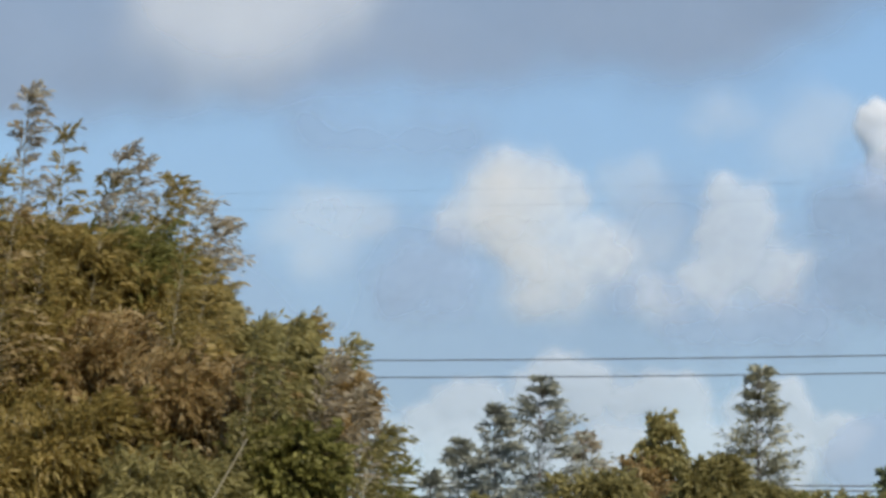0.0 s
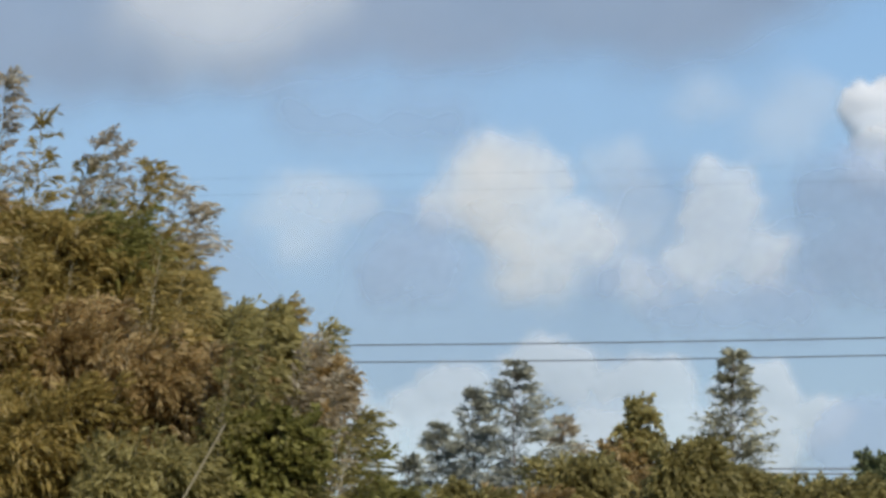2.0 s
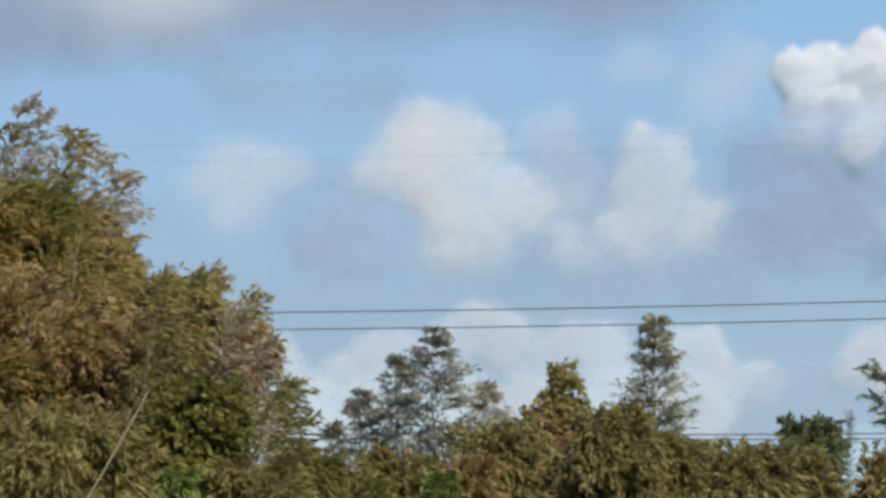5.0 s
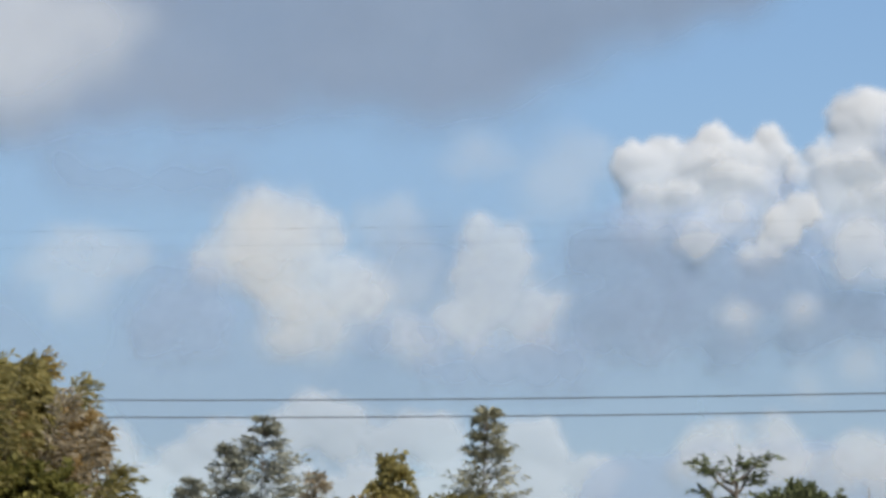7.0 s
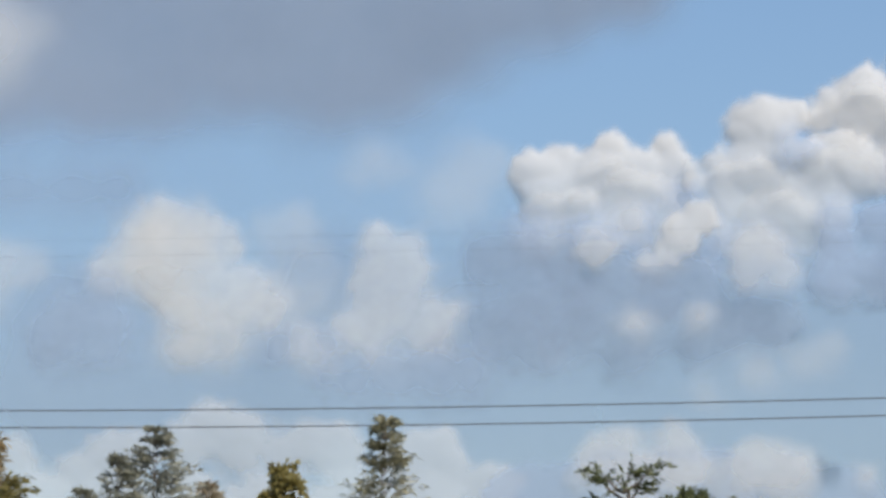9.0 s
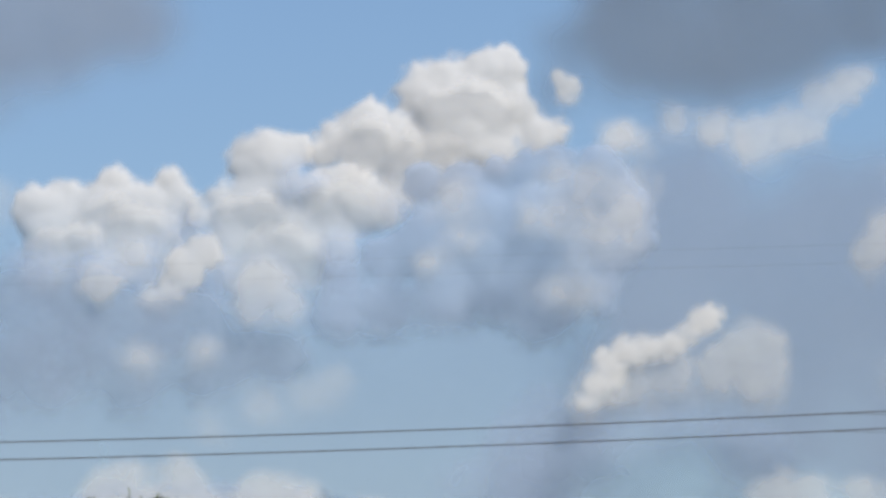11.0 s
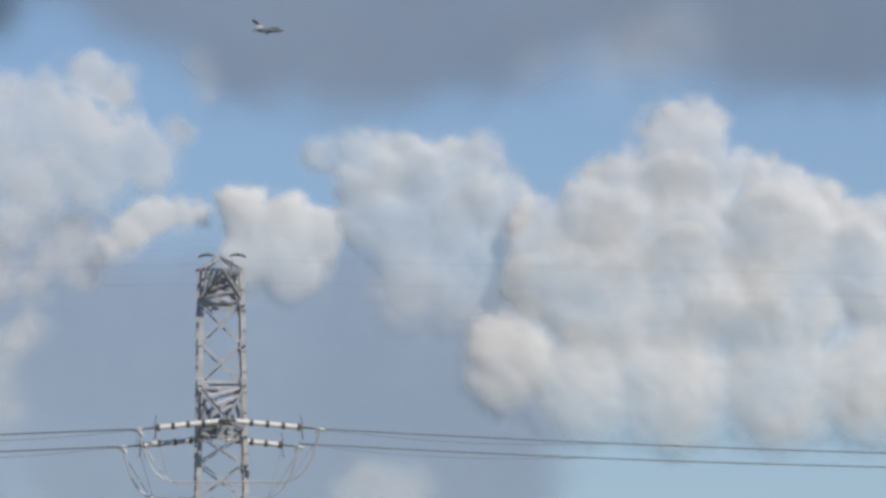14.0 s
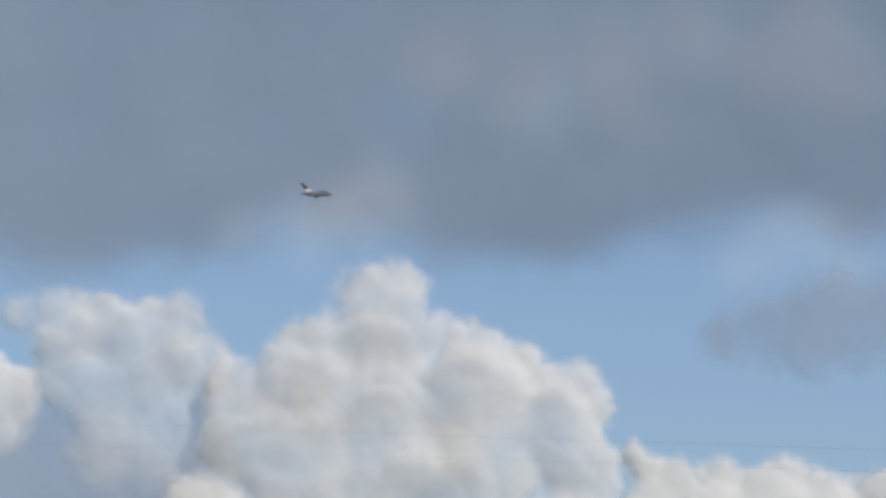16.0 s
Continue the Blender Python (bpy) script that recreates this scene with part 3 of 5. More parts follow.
cloud("cumulus", "low rounded cumulus shoulder beside a tower cloud", 4379, 0.12, 0.9, 0.32, 0, 1,
      [(6.88,5.48,0.11), (6.98,5.34,0.15), (7.25,5.26,0.17), (7.56,5.27,0.15), (7.83,5.21,0.15), (8.06,5.26,0.15), (8.23,5.20,0.13), (8.46,5.12,0.17), (7.02,4.99,0.27), (7.47,4.90,0.35), (7.96,4.90,0.35), (8.45,4.81,0.35), (8.90,5.07,0.27)])
cloud("dark_cloud", "wide dark grey overcast band with smooth underside", 3800, 0.42, 0.93, 0.04, 0.5, 0.2,
      [(1.54,7.67,0.83), (2.21,7.60,0.80), (2.89,7.65,0.78), (3.57,7.74,0.76), (4.47,7.77,0.67), (5.37,7.61,0.67), (6.04,7.54,0.67), (6.72,7.67,0.67), (7.40,7.76,0.67), (8.07,7.87,0.67), (8.75,7.79,0.72), (0.86,8.11,0.89), (-0.04,8.41,0.76), (1.53,8.69,0.98), (2.89,8.70,0.98), (4.24,8.71,0.98), (5.60,8.71,0.98), (6.95,8.70,0.98), (8.30,8.69,0.98), (1.53,9.72,1.03), (2.88,9.73,1.03), (4.24,9.73,1.03), (5.60,9.73,1.03), (6.96,9.73,1.03), (8.31,9.71,1.03), (9.44,9.70,1.03), (0.40,9.26,0.98)])
cloud("dark_cloud", "soft-edged dark grey cloud below an overcast band", 3780, 0.3, 0.7, 0.04, 0.32, 0.4,
      [(7.61,6.37,0.25), (7.93,6.46,0.27), (8.29,6.41,0.38), (8.56,6.59,0.38), (8.92,6.50,0.40)])
# lit patches and streak painted as thin white cloud over the blue-grey band
cloud("cloud_wisp", "pale lit patch under an overcast band", 3750, 0.4, 0.2, 0.12, -0.3, 0.5,
      [(8.16,7.15,0.34), (8.52,7.06,0.34), (7.75,6.95,0.29), (4.60,7.37,0.34), (4.24,7.19,0.27), (4.96,7.45,0.27), (3.70,7.23,0.22)])
cloud("cloud_wisp", "pale lit streak across an overcast band", 3750, 0.6, 0.1, 0.1, -0.3, 0.4,
      [(5.37,8.53,0.49), (6.05,8.44,0.49), (6.72,8.39,0.49), (7.40,8.65,0.49), (8.08,8.56,0.54), (8.53,8.33,0.45)])
cloud("cumulus", "rounded head on a great cumulus", 4386, 0.07, 0.48, 0.26, 0, 1,
      [(-7.76,5.68,0.19), (-7.49,5.70,0.17), (-7.63,5.76,0.10)], 1.0)
cloud("cumulus", "rounded head on a great cumulus", 4385, 0.07, 0.48, 0.26, 0, 1,
      [(-7.13,5.82,0.22), (-6.90,5.82,0.17), (-7.27,5.74,0.15)], 1.0)
cloud("cumulus", "rounded head on a great cumulus", 4377, 0.07, 0.48, 0.26, 0, 1,
      [(-6.09,5.91,0.21), (-6.32,5.94,0.13)], 1.0)
cloud("cumulus", "rounded head on a great cumulus", 4376, 0.07, 0.48, 0.26, 0, 1,
      [(-5.42,6.00,0.22), (-5.63,6.09,0.13), (-5.22,5.91,0.13)], 1.0)
cloud("cumulus", "rounded head on a great cumulus", 4375, 0.07, 0.48, 0.26, 0, 1,
      [(-5.88,5.68,0.21), (-6.09,5.61,0.19), (-5.67,5.62,0.15)], 1.0)
cloud("cumulus", "rounded head on a great cumulus", 4392, 0.07, 0.48, 0.26, 0, 1,
      [(-5.24,6.51,0.20), (-5.46,6.44,0.15)], 1.0)
cloud("cumulus", "rounded head on a great cumulus", 4391, 0.07, 0.48, 0.26, 0, 1,
      [(-4.39,6.75,0.25), (-4.62,6.71,0.21), (-4.19,6.80,0.15)], 1.0)
cloud("cumulus", "rounded head on a great cumulus", 4390, 0.07, 0.48, 0.26, 0, 1,
      [(-4.89,6.40,0.21), (-4.63,6.37,0.19)], 1.0)
cloud("cumulus", "rounded head on a great cumulus", 4387, 0.07, 0.48, 0.26, 0, 1,
      [(-7.27,6.00,0.13), (-7.43,5.94,0.13)], 1.0)
cloud("cumulus", "rounded head on a towering cumulus", 4366, 0.1, 0.34, 0.24, 0, 1,
      [(5.59,6.02,0.31), (5.42,6.06,0.18), (5.85,5.88,0.27)], 1.0)
cloud("cumulus", "rounded head on a towering cumulus", 4367, 0.1, 0.34, 0.24, 0, 1,
      [(6.31,5.83,0.21), (6.48,5.70,0.17)], 1.0)
cloud("cumulus", "rounded head on a towering cumulus", 4366.5, 0.1, 0.34, 0.24, 0, 1,
      [(4.06,5.97,0.22), (4.34,6.06,0.22), (3.80,5.84,0.18)], 1.0)
cloud("cumulus", "rounded head on a towering cumulus", 4364.5, 0.1, 0.34, 0.24, 0, 1,
      [(3.71,5.52,0.27), (3.97,5.61,0.25), (4.34,5.52,0.27)], 1.0)
cloud("cumulus", "rounded head on a towering cumulus", 4364, 0.1, 0.34, 0.24, 0, 1,
      [(5.15,5.21,0.27), (5.51,5.21,0.27), (4.95,5.12,0.18)], 1.0)
cloud("cumulus", "rounded head on a towering cumulus", 4367.5, 0.1, 0.34, 0.24, 0, 1,
      [(4.70,6.37,0.21), (4.93,6.33,0.22)], 1.0)
cloud("cumulus", "rounded head on a towering cumulus", 4365.5, 0.1, 0.34, 0.24, 0, 1,
      [(4.87,5.71,0.29), (4.65,5.62,0.24)], 1.0)
cloud("cumulus", "soft lobe of a billowing grey-white cumulus", 4384, 0.1, 0.34, 0.24, 0, 1,
      [(2.58,6.41,0.19), (2.81,6.41,0.19)], 1.0)
cloud("cumulus", "soft lobe of a billowing grey-white cumulus", 4383.5, 0.1, 0.34, 0.24, 0, 1,
      [(3.26,6.24,0.18), (3.04,6.06,0.20)], 1.0)
cloud("cumulus", "soft lobe of a billowing grey-white cumulus", 4383, 0.1, 0.34, 0.24, 0, 1,
      [(2.22,6.28,0.21), (2.40,6.20,0.17)], 1.0)
cloud("layer_cloud", "smooth blue-grey layer cloud behind cumulus", 4700, 0.5, 0.85, 0.03, 0.36, 0.2,
      [(-2.83,5.56,0.89), (-1.49,5.43,1.07), (-0.14,5.24,1.07), (1.07,5.06,0.94), (2.19,4.96,0.98), (1.73,4.34,0.98), (0.39,4.17,0.98), (-0.96,4.26,0.89), (-2.08,4.36,0.76), (-2.74,6.06,0.54), (3.08,4.77,0.89), (3.29,4.05,0.80), (-2.97,4.72,0.67), (-3.93,3.81,0.49), (-3.48,4.21,0.45)])
# haze painted as two thin see-through sheets in the blue-grey cloud colour
cloud("layer_cloud", "thin even veil of blue-grey haze", 4750, 0.5, 0.437, 0.03, 0.42, 0.2,
      [(-9.41,4.66,0.98), (-8.02,4.48,1.03), (-6.67,4.56,1.03), (-5.37,4.42,1.03), (-4.03,4.59,0.98), (-10.08,3.95,0.89), (-8.29,3.72,0.98), (-6.50,3.71,0.98), (-4.71,3.71,0.98), (-11.41,4.39,1.03), (-13.19,4.12,1.07), (-14.52,4.38,1.07)])
cloud("layer_cloud", "thin even veil of pale haze", 4780, 0.5, 0.1725, 0.03, 0.42, 0.2,
      [(-13.97,5.14,1.07), (-12.62,5.32,1.03), (-11.73,4.51,1.07), (-10.38,4.24,1.07), (-9.25,6.11,0.89), (-8.36,5.13,1.03), (-9.71,5.13,1.03), (-10.82,5.90,0.89)])


# ---- foliage ----
def arr(v):
    return np.array(v, float)


def unit(v):
    return v / np.maximum(1e-9, np.linalg.norm(v, axis=-1, keepdims=True))


class Growth:
    """Gathers the leaves and twigs of one plant, in the plant's own space."""

    def __init__(self, seed):
        self.r = np.random.RandomState(seed)
        self.leaf, self.twig, self.twig_faces, self.count = [], [], [], 0

    def sprays(self, start, heading, length, leaves, size, droop=0.3, first=0.2, spread=0.6, slim=0.22, hang=0.25, wind=0.0, twig=0.006):
        """Twigs from start along heading that bend down by droop, each with many leaves."""
        start, heading, length = arr(start), unit(arr(heading)), arr(length)
        n = len(start)
        down = np.array([0, 0, -1.0])
        blow = np.array([1.0, 0, 0]) * wind

        def along(s):
            return start[:, None] + (heading[:, None] * s[..., None] + (down * droop + blow)[None, None] * (s ** 2)[..., None]) * length[:, None, None]
        s = first + (1 - first) * self.r.rand(n, leaves) ** 0.8
        p = along(s)
        tangent = unit(heading[:, None] + 2 * (down * droop + blow)[None, None] * s[..., None])
        d = unit(tangent + spread * self.r.randn(n, leaves, 3) + hang * down + blow * 0.6)
        p = p.reshape(-1, 3) + 0.12 * size * self.r.randn(n * leaves, 3)
        d = d.reshape(-1, 3)
        long = size * (0.6 + 0.8 * self.r.rand(len(p), 1))
        side = unit(np.cross(d, self.r.randn(len(p), 3))) * long * slim
        bend = down * long * 0.12
        quad = np.stack([p, p + d * long * 0.45 + side, p + d * long + bend, p + d * long * 0.45 - side], 1)
        self.leaf.append(quad.reshape(-1, 3))
        knots = np.tile(np.linspace(0, 1, 5), (n, 1))
        q = along(knots)
        off = np.array([[1, 0, 0], [-0.5, 0.87, 0], [-0.5, -0.87, 0]]) * twig
        ring = q[:, :, None] + off[None, None] * np.linspace(1, 0.25, 5)[None, :, None, None]
        base = self.count + np.arange(n)[:, None, None] * 15 + np.arange(4)[None, :, None] * 3 + np.arange(3)[None, None]
        nxt = self.count + np.arange(n)[:, None, None] * 15 + np.arange(4)[None, :, None] * 3 + (np.arange(3)[None, None] + 1) % 3
        self.twig.append(ring.reshape(-1, 3))
        self.twig_faces.append(np.stack([base, nxt, nxt + 3, base + 3], -1).reshape(-1, 4))
        self.count += n * 15

    def finish(self, parent, leaf_material, wood):
        v = np.concatenate(self.leaf)
        put(mesh_object("crown", v, np.arange(len(v)).reshape(-1, 4), leaf_material), parent)
        put(mesh_object("branchwork", np.concatenate(self.twig), np.concatenate(self.twig_faces), wood), parent)


def plant(name, az, dist, label, category, group=""):
    """An empty on the ground, turned so that its own x runs to the viewer's right."""
    spot = at(az, 0, dist)
    return thing(name, pose(spot.x, spot.y, 0, 0, 0, -az), label, category, group)


def height(el, dist):
    return EYE[2] + math.tan(el * SPAN) * dist


def bamboo(az, top, low, dist, width, leaf_material, label, seed, branches=46, leaves=34, lean=0.25, wind=0.25, size=0.1, name="bamboo"):
    """A culm with plumes of narrow leaves, bowed by the wind at its tip."""
    ob = plant(name, az, dist, label, "bamboo", "bamboo grove")
    g = Growth(seed)
    r = g.r
    hz, lz = height(top, dist), height(low, dist)
    branches, leaves, size = int(branches * 2.2), int(leaves * 0.55), size * 0.8

    def culm(s):
        return np.stack([lean * (np.clip(s, 0, 1) ** 4 - 1), 0.1 * np.sin(s * 3 + seed), s * hz], -1)
    bm = bmesh.new()
    tube(bm, culm(np.linspace(0, 1, 12)).tolist(), [0.022 * (1 - 0.9 * k / 11) for k in range(12)], 6)
    part("trunk", bm, CANE, ob)
    s = 1 - (1 - lz / hz) * r.rand(branches) ** 0.9
    below = (1 - s) * hz
    reach = width * np.clip(0.4 + below / 1.9, 0.3, 1.15) * (0.7 + 0.5 * r.rand(branches))
    turn = r.rand(branches) * 2 * np.pi
    head = np.stack([np.cos(turn), np.sin(turn), 0.75 + 0.6 * r.rand(branches)], -1)
    g.sprays(culm(s), head, reach, leaves, size, 0.4, 0.12, 0.36, 0.11, 0.1, wind, 0.003)
    g.sprays(culm(np.full(6, 0.985)), np.stack([0.3 * r.randn(6) + 0.2, 0.3 * r.randn(6), np.ones(6)], -1), 0.14 + 0.1 * r.rand(6), 10, size, 0.1, 0.1, 0.4, 0.13, 0.1, wind, 0.003)
    g.finish(ob, leaf_material, CANE)
    return ob


def bush(name, category, az, el, dist, wide, tall, leaf_material, label, seed, clumps=40, sprays=14, leaves=14, size=0.1, slim=0.2, droop=0.4, wind=0.1, up=0.3, wood=None, group="roadside thicket", hang=0.35):
    """A leafy crown of many clumps in a rough ovoid on a forked trunk; wide and tall are half sizes in degrees."""
    ob = plant(name, az, dist, label, category, group)
    g = Growth(seed)
    r = g.r
    sprays, leaves, size = int(sprays * 2.0), int(leaves * 1.2), size * 0.76
    cz, hx, hz = height(el, dist), wide * SPAN * dist, tall * SPAN * dist
    c = unit(r.randn(clumps, 3)) * (0.25 + 0.75 * r.rand(clumps, 1) ** 0.5)
    c = c * [hx, hx * 0.8, hz] * (0.65 + 0.6 * r.rand(clumps, 1))
    hub = np.array([0, 0, cz])
    bm = bmesh.new()
    fork = np.array([0, 0, max(0.6, cz - hz * 1.2)])
    tube(bm, [(0, 0, 0), tuple(fork * [1, 1, 0.5] + [0.06, 0.02, 0]), tuple(fork)], [0.03, 0.026, 0.02] if wood else [0.1, 0.08, 0.06], 8)
    part("trunk", bm, wood or BARK, ob)
    bm = bmesh.new()
    for k in range(0, clumps, 3):
        e = hub + c[k] * 0.9
        m = (fork + e) / 2 + [0, 0, 0.1 * hz]
        tube(bm, [tuple(fork), tuple(m), tuple(e)], [0.012, 0.009, 0.005] if wood else [0.03, 0.02, 0.008], 5)
    part("boughwork", bm, wood or BARK, ob)
    out = unit(c)
    start = np.repeat(hub + c * 0.85, sprays, 0)
    head = np.repeat(out, sprays, 0) * 0.7 + 0.8 * r.randn(clumps * sprays, 3) + [0, 0, up]
    reach = (hx * hz) ** 0.5 * 0.5 * (0.5 + 0.8 * r.rand(len(start)))
    g.sprays(start, head, reach, leaves, size, droop, 0.1, 0.52, slim * 0.9, hang, wind, 0.003)
    # thin shoots that stand out of the crown
    k = clumps * 2
    w = r.rand(k) * 2 * np.pi
    tips = np.stack([np.cos(w) * hx * 0.8, np.sin(w) * hx * 0.7, (0.1 + 0.75 * r.rand(k)) * hz], -1) * (0.6 + 0.4 * r.rand(k, 1))
    g.sprays(hub + tips, unit(tips) * 0.6 + 0.35 * r.randn(k, 3) + [0, 0, 0.9], (hx * hz) ** 0.5 * (0.25 + 0.4 * r.rand(k)), leaves, size, 0.3, 0.25, 0.35, slim * 0.85, 0.2, wind, 0.003)
    g.finish(ob, leaf_material, wood or BARK)
    return ob


def conifer(az, top, low, dist, wide, label, seed, whorls=16, per=7, leaves=60, size=0.06, leaf_material=None, name="conifer_tree", lift=0.35):
    """A straight trunk with tiers of feathery boughs, shorter towards the tip."""
    ob = plant(name, az, dist, label, "tree", "conifers beyond the thicket")
    g = Growth(seed)
    r = g.r
    hz, lz, hx = height(top, dist), height(low, dist), wide * SPAN * dist
    bm = bmesh.new()
    tube(bm, [(0.04 * math.sin(k * 1.3), 0.03 * math.cos(k), hz * k / 9) for k in range(10)], [0.045 * (1 - 0.9 * k / 9) for k in range(10)], 8)
    part("trunk", bm, BARK, ob)
    tier = np.repeat(np.linspace(0.03, 1, whorls), per) + 0.03 * r.randn(whorls * per)
    tier = np.clip(tier, 0.01, 1)
    turn = r.rand(len(tier)) * 2 * np.pi
    start = np.stack([0 * tier, 0 * tier, hz - (hz - lz) * tier], -1)
    head = np.stack([np.cos(turn), np.sin(turn), lift + 0.5 * (1 - tier) + 0.15 * r.randn(len(tier))], -1)
    reach = hx * (0.05 + 1.0 * tier ** 0.9) * (0.55 + 0.6 * r.rand(len(tier)))
    g.sprays(start, head, reach, leaves // 3, size, 0.42, 0.3, 0.3, 0.11, 0.0, 0.08, 0.006)
    # side shoots along the boughs, held level like fans
    for s in (0.4, 0.65, 0.9):
        p = start + (unit(head) * s + np.array([0, 0, -0.42]) * s * s) * reach[:, None]
        for sign in (-1, 1):
            w = turn + sign * (0.75 - 0.3 * s)
            h = np.stack([np.cos(w), np.sin(w), 0.3 + 0.35 * r.rand(len(w))], -1)
            g.sprays(p, h, reach * 0.3 + 0.05, leaves // 6, size, 0.15, 0.1, 0.3, 0.11, 0.05, 0.08, 0.003)
    # the leading shoot
    g.sprays(np.tile([0, 0, hz - 0.22], (9, 1)), np.stack([0.35 * r.randn(9), 0.35 * r.randn(9), np.ones(9)], -1), 0.12 + 0.14 * r.rand(9), 7, size * 0.8, 0.1, 0.1, 0.3, 0.14, 0.0, 0.08, 0.004)
    g.finish(ob, leaf_material or NEEDLE, BARK)
    return ob


def pine(az, top, dist, wide, label, seed):
    """A bare upper stem that forks into a few limbs, each with level fans of needles."""
    ob = plant("pine_tree", az, dist, label, "tree", "conifers beyond the thicket")
    g = Growth(seed)
    r = g.r
    hz, hx = height(top, dist), wide * SPAN * dist
    bm = bmesh.new()
    tube(bm, [(0.05 * math.sin(k), 0, (hz - 0.25) * k / 8) for k in range(9)], [0.1 * (1 - 0.75 * k / 8) for k in range(9)], 8)
    part("trunk", bm, BARK, ob)
    for k, (x, y, z, root) in enumerate(((-1.0, 0.3, 0.02, 0.42), (-0.55, -0.4, 0.14, 0.3), (0.15, 0.3, 0.02, 0.2), (0.85, -0.2, 0.0, 0.28), (0.5, 0.5, 0.2, 0.45), (-0.8, -0.1, 0.42, 0.75), (0.9, 0.2, 0.52, 0.8), (-0.35, 0.2, 0.7, 0.95), (0.55, -0.3, 0.8, 1.05))):
        a, b = np.array([0, 0, hz - root]), np.array([x * hx, y * hx, hz - z])
        bm = bmesh.new()
        m = (a + b) / 2 + [0, 0, -0.05]
        tube(bm, [tuple(a), tuple(m), tuple(b)], [0.03, 0.02, 0.008], 6)
        part("limb", bm, BARK, ob)
        n = 16
        q = a + (b - a) * (0.55 + 0.5 * r.rand(n, 1)) + 0.03 * r.randn(n, 3)
        h = np.stack([0.9 * r.randn(n) + 0.6 * np.sign(x), 0.7 * r.randn(n), 0.25 + 0.15 * r.rand(n)], -1)
        g.sprays(q, h, 0.12 + 0.16 * r.rand(n), 9, 0.1, 0.1, 0.1, 0.3, 0.13, 0.0, 0.05, 0.005)
    g.finish(ob, DARK, BARK)
    return ob


TIP = "slender bamboo culm with a feathery wind-blown tip"
MASS = "dense drooping mass of olive-brown bamboo leaves"
bamboo(-14.86, 6.19, 3.6, 70, 0.42, PALE, TIP, 1, 70, 34, 0.15)
bamboo(-14.56, 5.88, 3.6, 69, 0.36, BAMBOO, TIP, 2, 56, 30, 0.2)
bamboo(-14.05, 5.75, 3.8, 71, 0.42, PALE, "thin bamboo tip with sparse bleached leaves", 3, 34, 20, 0.35, 0.4, 0.1)
bamboo(-13.72, 5.48, 3.6, 70, 0.55, BAMBOO, TIP, 4, 80, 34, 0.35, 0.4)
bamboo(-13.38, 5.17, 3.8, 71, 0.5, PALE, "thin bamboo tip with sparse bleached leaves", 5, 40, 20, 0.45, 0.5, 0.1)
bamboo(-15.36, 6.18, 3.8, 70, 0.42, PALE, TIP, 6, 60, 30, 0.15)
bamboo(-15.85, 6.3, 3.8, 70, 0.5, BAMBOO, TIP, 7, 60, 30, 0.2)
bamboo(-14.2, 5.5, 3.6, 72, 0.5, BAMBOO, TIP, 8, 70, 34, 0.3, 0.3)
for k, (az, el, w, h, mat) in enumerate([(-15.1, 4.75, 0.62, 0.62, BAMBOO), (-14.55, 4.6, 0.5, 0.6, BAMBOO), (-14.1, 4.65, 0.5, 0.6, GREEN), (-13.75, 4.35, 0.5, 0.5, BAMBOO),
                                         (-13.5, 4.45, 0.24, 0.3, GOLD), (-14.3, 4.0, 0.55, 0.55, BROWN), (-14.9, 3.95, 0.6, 0.6, BAMBOO), (-13.7, 3.7, 0.5, 0.55, BROWN),
                                         (-15.6, 4.5, 0.6, 0.9, BAMBOO), (-14.4, 3.3, 0.7, 0.6, BAMBOO), (-15.2, 3.2, 0.7, 0.6, BAMBOO), (-13.7, 3.0, 0.6, 0.5, OLIVE)]):
    bush("bamboo_thicket", "bamboo", az, el - 0.13, 65.5 + (el - 3) * 1.7 + (k * 37 % 7) * 0.12, w, h, mat, MASS, 20 + k, 46, 16, 16, 0.13, 0.13, 0.4, 0.25, 0.3, CANE, "bamboo grove", 0.2)
for k, (az, top, w, mat) in enumerate([(-15.1, 5.7, 0.5, BAMBOO), (-14.95, 5.35, 0.5, BROWN), (-14.7, 5.2, 0.5, BAMBOO), (-14.28, 5.15, 0.5, BAMBOO), (-13.9, 5.2, 0.5, OLIVE),
                                      (-13.6, 5.12, 0.55, BAMBOO), (-13.42, 4.92, 0.5, BAMBOO), (-13.3, 4.7, 0.4, GOLD), (-15.5, 5.8, 0.5, BAMBOO), (-14.1, 4.9, 0.5, BROWN), (-13.55, 4.3, 0.5, BROWN),
                                      (-13.35, 4.25, 0.4, BAMBOO), (-14.5, 4.5, 0.6, BAMBOO), (-14.9, 4.6, 0.6, OLIVE), (-13.85, 4.1, 0.6, OLIVE)]):
    bamboo(az, top - 0.12, top - 1.6, 66.5 + k % 5 * 0.5, w * 0.85, mat, TIP, 120 + k, 40, 24, 0.3, 0.35)
for k, (az, top, w, mat) in enumerate([(-12.98, 4.38, 0.4, OLIVE), (-12.76, 4.36, 0.4, OLIVE), (-12.45, 4.08, 0.4, PALE), (-12.2, 3.86, 0.42, PALE), (-12.1, 3.38, 0.45, OLIVE), (-13.2, 4.05, 0.5, BROWN),
                                      (-12.6, 3.7, 0.5, GOLD), (-12.9, 3.7, 0.5, BROWN), (-11.9, 3.2, 0.4, GREEN), (-12.45, 3.3, 0.5, OLIVE)]):
    bamboo(az, top, top - 1.2, 65.5 + k % 4 * 0.5, w, mat, TIP, 150 + k, 50, 24, 0.35, 0.4)
